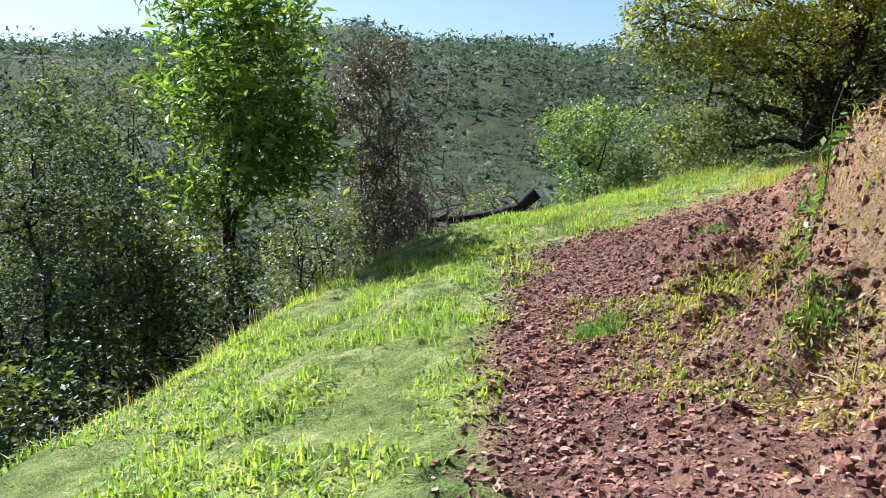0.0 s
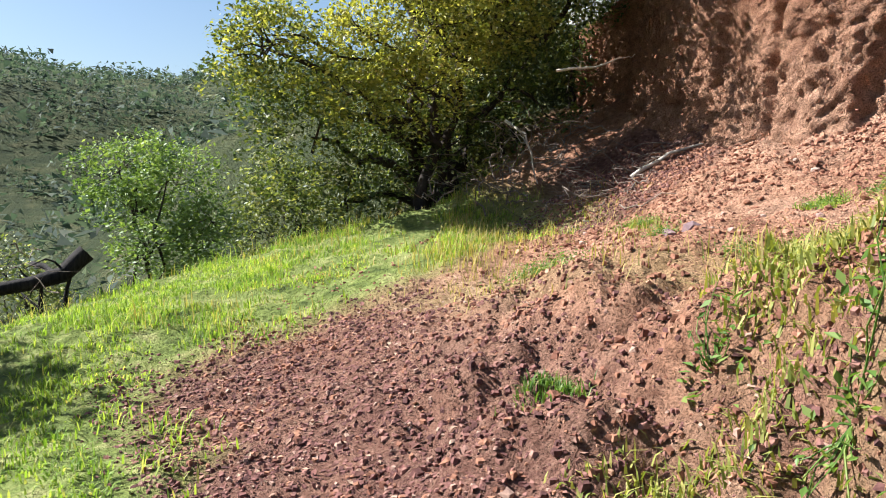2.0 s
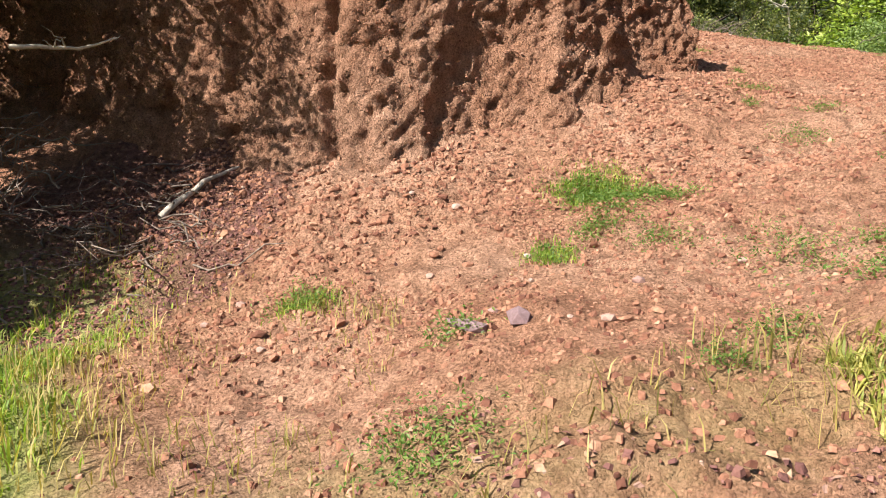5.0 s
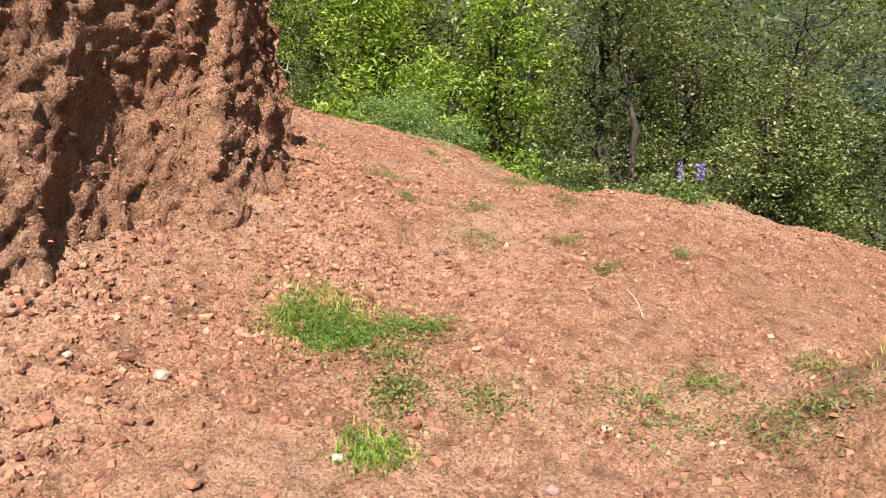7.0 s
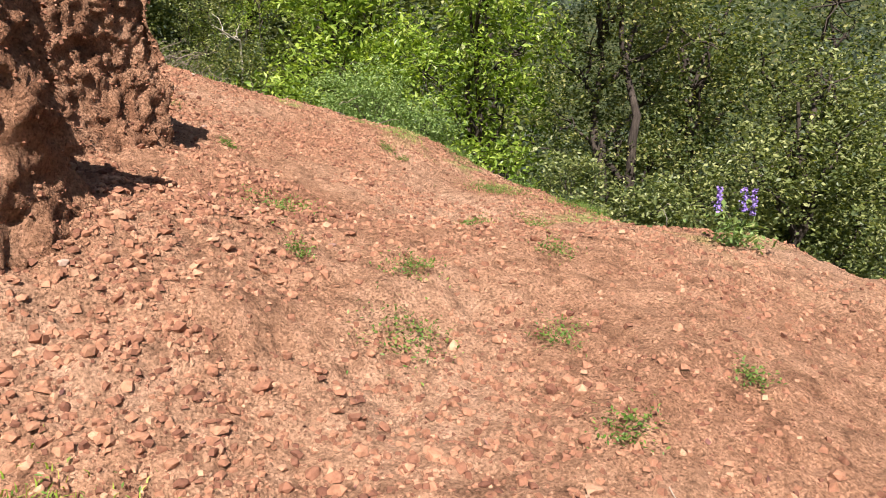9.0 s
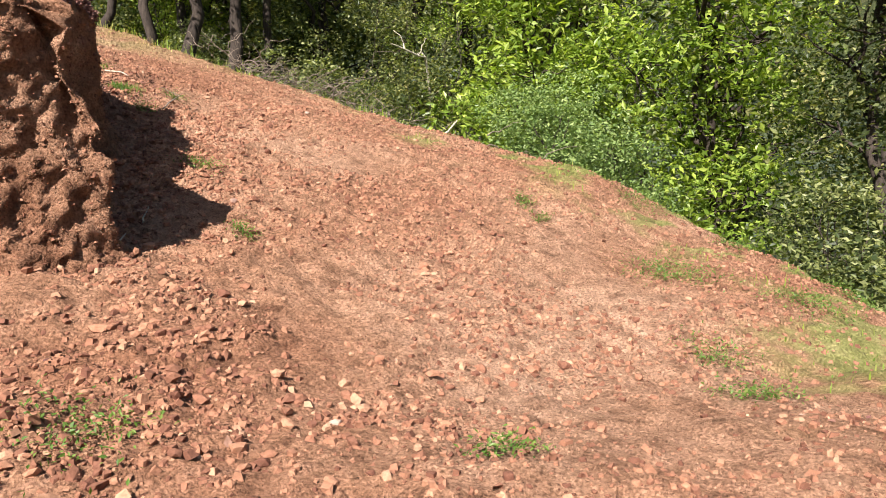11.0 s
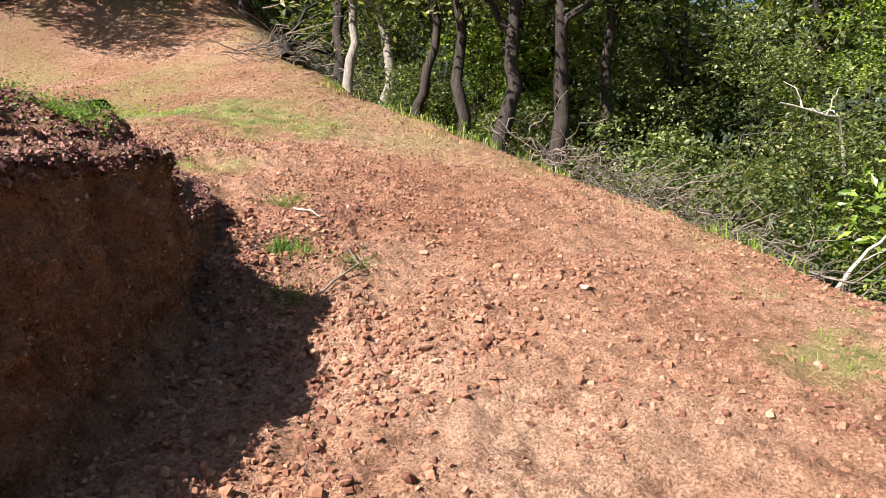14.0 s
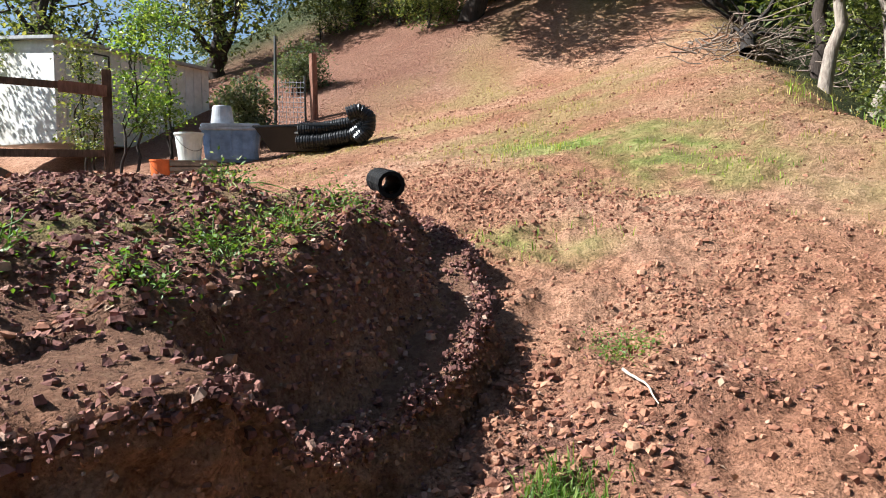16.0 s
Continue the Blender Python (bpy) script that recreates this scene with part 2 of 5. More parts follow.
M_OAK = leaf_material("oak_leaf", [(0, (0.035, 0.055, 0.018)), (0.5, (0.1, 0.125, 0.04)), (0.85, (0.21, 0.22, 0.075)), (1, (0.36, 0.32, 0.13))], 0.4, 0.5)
M_BRIGHT = leaf_material("bright_leaf", [(0, (0.09, 0.14, 0.02)), (0.5, (0.22, 0.31, 0.045)), (1, (0.42, 0.48, 0.1))], 0.42, 0.4)
M_LOW = leaf_material("shrub_leaf", [(0, (0.09, 0.14, 0.04)), (0.5, (0.18, 0.26, 0.075)), (1, (0.32, 0.38, 0.14))], 0.35, 0.5)
M_OLIVE = leaf_material("olive_leaf", [(0, (0.04, 0.06, 0.022)), (0.5, (0.14, 0.165, 0.055)), (0.85, (0.28, 0.29, 0.11)), (1, (0.42, 0.42, 0.2))], 0.4, 0.45)
M_GREY = leaf_material("grey_leaf", [(0, (0.05, 0.065, 0.035)), (0.5, (0.11, 0.13, 0.075)), (1, (0.22, 0.23, 0.15))], 0.3, 0.75)
M_BARK = bark_material("dark_bark", (0.022, 0.016, 0.013), (0.08, 0.06, 0.05))
M_PALEBARK = bark_material("pale_bark", (0.16, 0.12, 0.1), (0.42, 0.36, 0.3))
M_TWIG = bark_material("dead_twig", (0.1, 0.07, 0.055), (0.34, 0.27, 0.22))
M_CHAR = bark_material("charred_wood", (0.012, 0.01, 0.01), (0.06, 0.05, 0.045))
M_BLEACH = bark_material("bleached_wood", (0.36, 0.3, 0.24), (0.66, 0.58, 0.48))

# ---- the lie of the land ----
PROFILE_X = (-3, -1, 0, 1, 2, 3.7, 4.5, 5.5, 6.5, 8, 9.5, 10.4, 11.7, 13, 14, 15.3, 17, 19, 24, 32, 45, 70, 140, 300)
PROFILE_Z = (0.7, 0.95, 1.1, 1.25, 1.5, 1.87, 2.05, 2.4, 2.75, 2.95, 3.25, 3.52, 3.98, 4.4, 4.65, 4.9, 5.3, 5.8, 7.3, 10.8, 17.5, 31, 66, 140)
BENCH = [(-1.7, -9), (4, -3), (5.0, -1.0), (5.9, -0.1), (6.7, 0.0), (7.6, -0.6), (8.6, -1.3), (10, -1.55), (11.4, -0.95), (12.7, -0.2), (14, 0.2), (15.6, 0.85), (17.1, 2.1), (18.9, 3.8), (20.5, 5.6), (25, 8.6),
         (35, 15), (70, 38), (70, 90), (12, 90), (8, 40), (6.9, 14), (5.8, 10.6), (4.2, 10), (2.5, 10.5), (0.5, 10.5), (-0.8, 8.8), (-1.3, 6.4), (-1.6, 4)]
FOOT = [(8.0, 12), (7.1, 10.2), (6.5, 8.8), (6.1, 7.5), (5.95, 6.6), (6.15, 6.2), (6.4, 5.75), (6.5, 5.35), (6.85, 4.8), (7.15, 4.55), (7.45, 4.95), (8.3, 4.75), (8.8, 4.3),
        (9.12, 3.75), (9.3, 3.4), (9.5, 3.62), (9.85, 3.78), (10.4, 3.66), (11.1, 3.62), (11.65, 3.7), (12.0, 3.68), (12.35, 3.7), (12.8, 3.92), (13.3, 4.12), (13.8, 4.4), (14.4, 5.05), (15.0, 6.0)]
KNOLL = FOOT + [(15.6, 9), (15.8, 40), (9, 40)]
CREST_X = (5.5, 7, 8.3, 9.5, 10.2, 11, 12, 13, 14, 15.5, 18)
CREST_Z = (4.7, 4.62, 4.55, 4.7, 5.02, 5.08, 5.14, 5.2, 5.14, 5.3, 5.7)


def crest(x, y):
    """The top of the cut bank and the terrace behind it."""
    z = np.interp(x, CREST_X, CREST_Z)
    z = z + 0.2 * np.exp(-(((x - 14.1) / 0.4) ** 2) - ((y - 5.5) / 0.4) ** 2)
    return z + 0.42 * sstep(4.0, 5.6, y - 0.25 * np.clip(12 - x, 0, 5)) * sstep(9, 12, x) * sstep(15.2, 12.8, x)


def lie(x, y):
    """Height of the bare ground."""
    z = np.interp(x, PROFILE_X, PROFILE_Z)
    z = z + np.clip((x - 11) / 3, 0, 1) * 0.17 * (np.clip(y, -1, 6.5) - 3)
    z = z + 0.12 * (np.clip(y, -1, 4.6) - 1.6) * sstep(5.8, 7.4, x) * sstep(12.4, 10.6, x)
    z = z + 0.72 * sstep(1.5, 2.15, x + 0.26 * vnoise(x * 1.7, y * 1.7, 0, 28) + 0.1 * vnoise(x * 5, y * 5, 0, 29)) * sstep(5.0, 3.5, y) * sstep(3.95, 3.0, x)
    z = z - 0.3 * np.exp(-((x - 4.4) / 1.0) ** 2 - ((y - 8.3) / 1.0) ** 2)
    # the track tilts up towards its outer side; a hump above the first slope
    z = z + 0.15 * np.clip(5.7 - 2.0 * sstep(4.9, 6.2, x) - y, 0, 2.3) * sstep(2.6, 3.6, x) * sstep(8.3, 6.6, x)
    z = z + 0.16 * np.exp(-((x - 8.7) / 1.3) ** 2 - ((y + 0.5) / 1.0) ** 2)
    z = z + 0.26 * np.exp(-((x - 2.5) / 0.75) ** 2 - ((y - 5.1) / 0.85) ** 2)
    z = z + 0.2 * np.exp(-((x - 0.2) / 1.2) ** 2 - ((y - 8.6) / 1.0) ** 2)
    z = z + 0.13 * np.exp(-((x - 3.5) / 0.6) ** 2 - ((y - 5.6) / 0.6) ** 2)
    z = z + 0.2 * np.clip(0.7 * (x - 20) + 0.7 * (y - 15), 0, 30) * sstep(11, 16, y)
    d, _ = seg_distance(x, y, BENCH + BENCH[:1])
    d = np.where(inside(x, y, BENCH), -d, d)
    out = np.clip(d + 0.35, 0, None)
    z = z - 12 * (1 - np.exp(-0.06 * (np.sqrt(out * out + 0.16) - 0.4)))
    k, _ = seg_distance(x, y, FOOT)
    k = np.where(inside(x, y, KNOLL), k, 0)
    lump = sstep(12.1, 13.1, x)
    t = sstep(0.3 - 0.24 * lump, 0.52 + 0.08 * lump, k)
    z = z * (1 - t) + np.maximum(crest(x, y), z) * t
    r, az = np.hypot(x - 6, y - 4), np.arctan2(y - 4, x - 6)
    rise = np.radians(7.0 + 5.5 * np.clip(np.cos(az - radians(-60)), 0, 1) + 1.3 * vnoise(az * 2.2, 0 * az, 0.5, 4))
    far = -9 + (12 + 300 * np.tan(rise)) * sstep(20, 300, np.minimum(r, 300)) ** 0.85
    far = far + fbm(x / 45, y / 45, 0, 4, 9) * 5 * sstep(50, 160, r)
    uphill = np.exp(-(((az - 0.62) / 0.5) ** 2))
    s = sstep(24, 80, r) * (1 - uphill)
    return z * (1 - s) + far * s


def rough_ground(x, y):
    """Clods, ruts and ripples on top of the lie."""
    near = sstep(30, 12, np.hypot(x - 7, y - 4))
    rubble = 0.5 + 0.5 * sstep(2.5, 0.2, seg_distance(x, y, FOOT)[0])
    cut = 0.09 * sstep(1.1, 1.6, x) * sstep(3.3, 2.5, x) * sstep(6.4, 5.2, y)
    return near * cut * fbm(x * 3.6, y * 3.6, 0, 4, 37, 0.6) + near * (0.05 * fbm(x * 0.9, y * 0.9, 0, 3, 21) + rubble * 0.034 * fbm(x * 4.5, y * 4.5, 0, 4, 33, 0.65)) + 0.016 * vnoise(x * 11, y * 11, 0, 5) * near + 0.05 * near * inside(x, y, KNOLL) * fbm(x * 3, y * 3, 0, 3, 8)


def ground_z(x, y):
    return lie(x, y) + rough_ground(x, y)


def one_z(x, y):
    return float(ground_z(np.array([x]), np.array([y]))[0])


DRY_STRIP = [(1.3, 8.0), (2.2, 6.9), (2.6, 5.5), (2.9, 4.7)]


# cover on the ground: green grass, dry grass, litter of leaves and chips, wild scrub
def cover(x, y):
    wob = 0.28 * fbm(x * 1.1, y * 1.1, 0, 4, 51)
    fine = 0.5 + 0.5 * fbm(x * 3.1, y * 3.1, 0, 3, 61)
    left = sstep(0.25, -0.15, x - (0.55 + 0.09 * np.clip(y - 4, 0, 9)) + wob)
    back = sstep(-0.35, 0.3, y - 7.35 - 0.12 * (x - 2) + wob) * sstep(5.2, 4.2, x)
    green = np.maximum(left * sstep(20, 14, y), back) * sstep(6.5, 5, x)
    low = sstep(1.5, 0.5, seg_distance(x, y, BENCH[1:10])[0] + wob) * 1.3 * sstep(5.5, 6.5, x)
    road = np.exp(-((x - 17.6 - 0.25 * (y - 6)) / 1.1) ** 2 - ((y - 6.3) / 2.0) ** 2) * 1.25 + 0.9 * np.exp(-((x - 15.0) / 0.6) ** 2 - ((y - 5.2) / 0.5) ** 2)
    green = np.maximum(green, np.maximum(low * np.clip(fine * 2.6 - 1.3, 0, 0.6), np.clip(road * (0.35 + fine) - 0.25, 0, 1)))
    dry = np.maximum(sstep(0.0, 1.4, y - 6.5 - 0.15 * (x - 2) + wob) * sstep(1.5, 3, x) * sstep(5.6, 4.6, x) * 0.75, 0.6 * sstep(1.2, 2.2, x) * sstep(4.6, 3.4, y + wob) * sstep(3.9, 3.2, x) * sstep(0.3, 0.6, fine))
    dry = np.maximum(dry, sstep(15.5, 18.5, x + wob * 2) * sstep(1, 3, y - 0.55 * (x - 18)) * 0.75 * sstep(15.5, 11, y - 0.1 * x) * sstep(-0.35, 0.3, vnoise(x * 0.7, y * 0.7, 0, 15) + wob))
    dry = np.maximum(dry, 0.5 * sstep(0.8, 0.1, seg_distance(x, y, BENCH[9:16])[0] + wob) * sstep(13, 15, x))
    dry = np.maximum(dry, 0.5 * sstep(0.6, 0.1, seg_distance(x, y, DRY_STRIP)[0] + wob))
    dry = dry * sstep(0.2, 0.75, fine + 0.25)
    litter = sstep(0.0, 0.3, x - 0.3) * sstep(7.7, 6.8, y + wob) * sstep(3.0, 1.7, x + 0.6 * fine - 0.1 * (y - 4)) * (0.65 + 0.35 * fine)
    litter = np.maximum(litter, 0.75 * np.exp(-((x - 13.2) / 1.2) ** 2 - ((y - 3.75) / 0.35) ** 2) * fine * 1.6)
    litter = np.maximum(litter, sstep(0.3, 0.0, np.hypot((x - 5.3) / 1.2, (y - 8.2) / 1.0) - 0.9))
    litter = np.maximum(litter, 0.7 * sstep(10.5, 14, y - 0.1 * x) * sstep(16, 19, x))
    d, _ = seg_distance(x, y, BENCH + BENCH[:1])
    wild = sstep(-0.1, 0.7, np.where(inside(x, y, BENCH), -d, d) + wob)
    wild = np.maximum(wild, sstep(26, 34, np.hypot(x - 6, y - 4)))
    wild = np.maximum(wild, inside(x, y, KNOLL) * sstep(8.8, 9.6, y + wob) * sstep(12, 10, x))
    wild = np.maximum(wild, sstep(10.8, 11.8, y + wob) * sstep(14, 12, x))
    k, _ = seg_distance(x, y, FOOT)
    top = np.where(inside(x, y, KNOLL), sstep(0.35, 1.2, k + wob), 0)
    litter = np.maximum(litter, np.where(inside(x, y, KNOLL), 0.75 * sstep(0.2, 0.5, k), 0) * sstep(10.4, 12, x))
    green = np.maximum(green, top * np.clip(fine * 1.5 - 0.75, 0, 1) * 0.7 * sstep(0.9, 0.5, litter * 0.5))
    return np.clip(green, 0, 1), np.clip(dry, 0, 1), np.clip(litter, 0, 1), wild


def axis(lo, hi, step, reach):
    mid = np.arange(lo, hi, step)
    grow = step * np.cumsum(1.13 ** np.arange(1, 90))
    grow = grow[grow < reach]
    return np.concatenate([lo - grow[::-1], mid, mid[-1] + grow])


gx, gy = axis(-2.4, 16.4, 0.05, 2600), axis(-2.0, 9.6, 0.05, 2600)
GX, GY = np.meshgrid(gx, gy)
gz = ground_z(GX.ravel(), GY.ravel())
cols, rows_ = len(gx), len(gy)
idx = np.arange(cols * rows_).reshape(rows_, cols)
quads = np.stack([idx[:-1, :-1], idx[:-1, 1:], idx[1:, 1:], idx[1:, :-1]], -1).reshape(-1, 4)
cg, cd, cl, cw = cover(GX.ravel(), GY.ravel())
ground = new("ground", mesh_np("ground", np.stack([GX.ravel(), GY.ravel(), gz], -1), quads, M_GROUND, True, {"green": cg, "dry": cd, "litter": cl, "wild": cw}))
tagged(ground, "crumbly orange clay track with grass, rising between scrub slopes", "ground", kind="structure")


# ---- the cut bank ----
def resample(line, step):
    p = np.array(line, float)
    s = np.concatenate([[0], np.cumsum(np.hypot(*np.diff(p, axis=0).T))])
    t = np.arange(0, s[-1], step)
    out = np.stack([np.interp(t, s, p[:, 0]), np.interp(t, s, p[:, 1])], -1)
    ker = np.ones(5) / 5
    for c in (0, 1):
        out[2:-2, c] = np.convolve(out[:, c], ker, "valid")
    return out


def cut_bank():
    line = resample(FOOT, 0.03)
    tan = np.gradient(line, axis=0)
    tan /= np.hypot(*tan.T)[:, None]
    inward = np.stack([-tan[:, 1], tan[:, 0]], -1)
    soft = inward.copy()
    for _ in range(14):
        soft[1:-1] = (soft[:-2] + soft[1:-1] + soft[2:]) / 3
    soft /= np.hypot(*soft.T)[:, None]
    n_up = 80
    v = np.linspace(0, 1, n_up)
    toe = line - soft * 0.3
    foot_z = np.minimum(lie(toe[:, 0], toe[:, 1]), lie(line[:, 0], line[:, 1])) - 0.2
    lump = sstep(12.1, 13.1, line[:, 0])
    head = line + soft * 0.5
    low = line + soft * 0.3
    top_z = (crest(head[:, 0], head[:, 1]) + 0.02) * (1 - lump) + (lie(low[:, 0], low[:, 1]) + 0.02) * lump
    fade = sstep(0, 12, np.arange(len(line))) * sstep(0, 45, len(line) - 1 - np.arange(len(line)))
    tall = np.maximum(top_z - foot_z, 0.05)
    S = np.arange(len(line))[:, None] * 0.03
    Z = foot_z[:, None] + tall[:, None] * v[None]
    # talus at the foot, a steep face, a rounded lip
    inn = (-0.24 * (1 - sstep(0, 0.3, v)) + 0.14 * v)[None] + (0.64 - 0.3 * lump[:, None]) * sstep(0.93, 1.0, v)[None] ** 1.5
    px, py = line[:, :1] + soft[:, :1] * inn, line[:, 1:] + soft[:, 1:] * inn
    face = (sstep(0.0, 0.12, v) * sstep(1.0, 0.93, v))[None] * 0.85 + 0.15
    rill = np.abs(vnoise(S * 1.7 + 0.5 * vnoise(S * 0.9, Z * 1.1, 0, 77), Z * 0.35, 0, 71))
    crumb = fbm(px * 12, py * 12, Z * 12, 3, 81, 0.62)
    blocks = vnoise(px * 2.3, py * 2.3, Z * 2.0, 91)
    pits = np.clip(vnoise(px * 5.3, py * 5.3, Z * 4.6, 95) - 0.5, 0, 1) * 0.22 * sstep(0.7, 0.2, v)[None]
    under_cut = 0.1 * sstep(0.3, 0.12, v)[None] * np.clip(vnoise(S * 1.3, 0 * S, 0, 97), 0, 1)
    push = face * fade[:, None] * (0.1 * sstep(0.28, 0.0, rill) - 0.06 * blocks - 0.034 * crumb - 0.018 * vnoise(px * 26, py * 26, Z * 24, 85) + pits + under_cut - 0.03)
    px, py = px + soft[:, :1] * push, py + soft[:, 1:] * push
    Z = Z + face * 0.03 * fbm(px * 5, py * 5, Z * 5, 3, 101)
    lip = sstep(0.94, 0.98, v)[None]
    Z = Z * (1 - lip) + lip * np.maximum(np.minimum(Z, top_z[:, None]), lie(px.ravel(), py.ravel()).reshape(px.shape) + 0.025 - 0.14 * sstep(12.1, 12.8, px) + 0.03 * vnoise(px * 7, py * 7, 0, 3))
    verts = np.stack([px, py, Z], -1).reshape(-1, 3)
    i = np.arange(len(line) * n_up).reshape(len(line), n_up)
    f = np.stack([i[:-1, :-1], i[1:, :-1], i[1:, 1:], i[:-1, 1:]], -1).reshape(-1, 4)
    lit = np.broadcast_to(sstep(0.9, 0.97, v)[None], Z.shape) * 0.8 * sstep(9.8, 11, px)
    lit = np.maximum(lit, sstep(10.2, 11.5, px) * 0.12 * sstep(0.1, 0.6, vnoise(px * 2, py * 2, Z * 2, 44) * 0.5 + 0.5))
    ob = new("cut_bank", mesh_np("cut_bank", verts, f, M_BANK, True, {"litter": lit.ravel()}))
    tagged(ob, "steep crumbling cut bank of red-orange clay beside the track", "bank", kind="structure")
    skin = np.stack([px, py, Z], -1)
    return skin[:, 4:74].reshape(-1, 3), skin[:, 70:][line[:, 0] > 10.3].reshape(-1, 3)


bank_skin, bank_lip = cut_bank()


# ---- plants ----
def tube(points, radii, sides=6):
    """Rings round a bent line, closed at the thin end."""
    p = np.array(points, float)
    t = np.gradient(p, axis=0)
    t /= np.linalg.norm(t, axis=1)[:, None] + 1e-9
    ref = np.where(np.abs(t[:, 2:3]) > 0.9, np.array([[1.0, 0, 0]]), np.array([[0, 0, 1.0]]))
    a = np.cross(t, ref)
    a /= np.linalg.norm(a, axis=1)[:, None] + 1e-9
    b = np.cross(t, a)
    ang = np.arange(sides) * 2 * math.pi / sides
    r = np.array(radii, float)[:, None, None]
    v = p[:, None] + r * (np.cos(ang)[None, :, None] * a[:, None] + np.sin(ang)[None, :, None] * b[:, None])
    i = np.arange(len(p) * sides).reshape(len(p), sides)
    f = np.stack([i[:-1], np.roll(i, -1, 1)[:-1], np.roll(i, -1, 1)[1:], i[1:]], -1).reshape(-1, 4)
    return v.reshape(-1, 3), f


def bent(p0, p1, bow, n, r):
    """A wandering line from p0 to p1."""
    t = np.linspace(0, 1, n)[:, None]
    p = np.array(p0)[None] * (1 - t) + np.array(p1)[None] * t
    length = np.linalg.norm(np.subtract(p1, p0))
    off = np.cumsum(r.normal(0, 1, (n, 3)), 0)
    off = off - off[:1] * (1 - t) - off[-1:] * t
    return p + off * bow * length / n


def gather(pieces):
    verts, faces, base = [], [], 0
    for v, f in pieces:
        verts.append(v)
        faces.append(f + base)
        base += len(v)
    return np.concatenate(verts), np.concatenate(faces)


def leaf_quads(centres, size, r, flat=0.45, slim=0.42):
    """One folded, pointed leaf at each centre: four corners, two triangles."""
    n = len(centres)
    d = r.normal(0, 1, (n, 3))
    d[:, 2] = d[:, 2] * 0.6 - 0.15
    d /= np.linalg.norm(d, axis=1)[:, None]
    up = r.normal(0, 1, (n, 3)) * (1 - flat) + np.array([0, 0, 1.0]) * flat * 2
    side = np.cross(d, up)
    side /= np.linalg.norm(side, axis=1)[:, None] + 1e-9
    nor = np.cross(side, d)
    s = (size * r.uniform(0.6, 1.3, n))[:, None]
    a, b = centres - d * s * 0.5, centres + d * s * 0.5
    fold = nor * s * r.uniform(0.0, 0.14, n)[:, None]
    m = centres - d * s * 0.06
    v = np.stack([a, m + side * s * slim * 0.5 + fold, b, m - side * s * slim * 0.5 + fold], 1).reshape(-1, 3)
    i = np.arange(n)[:, None] * 4
    return v, np.concatenate([i + np.array([[0, 1, 2]]), i + np.array([[0, 2, 3]])])


def crown_points(blobs, n, clump, r, shell=0.55):
    """Leaf places in clumps near the skin of uneven lobes."""
    blobs = np.array(blobs, float)
    w = (blobs[:, 3] * blobs[:, 4] * blobs[:, 5]) ** 0.67
    per = 18
    k = max(1, n // per)
    pick = r.choice(len(blobs), k, p=w / w.sum())
    d = r.normal(0, 1, (k, 3))
    d /= np.linalg.norm(d, axis=1)[:, None]
    rad = (shell + (1 - shell) * r.random(k) ** 0.5) * (1 + 0.22 * vnoise(d[:, 0] * 2.5 + pick, d[:, 1] * 2.5, d[:, 2] * 2.5, 3)) * np.where(r.random(k) < 0.08, 1.2, 1)
    c = blobs[pick, :3] + d * rad[:, None] * blobs[pick, 3:]
    p = np.repeat(c, per, 0) + r.normal(0, 1, (k * per, 3)) * clump * np.array([1, 1, 0.7])
    return p, c


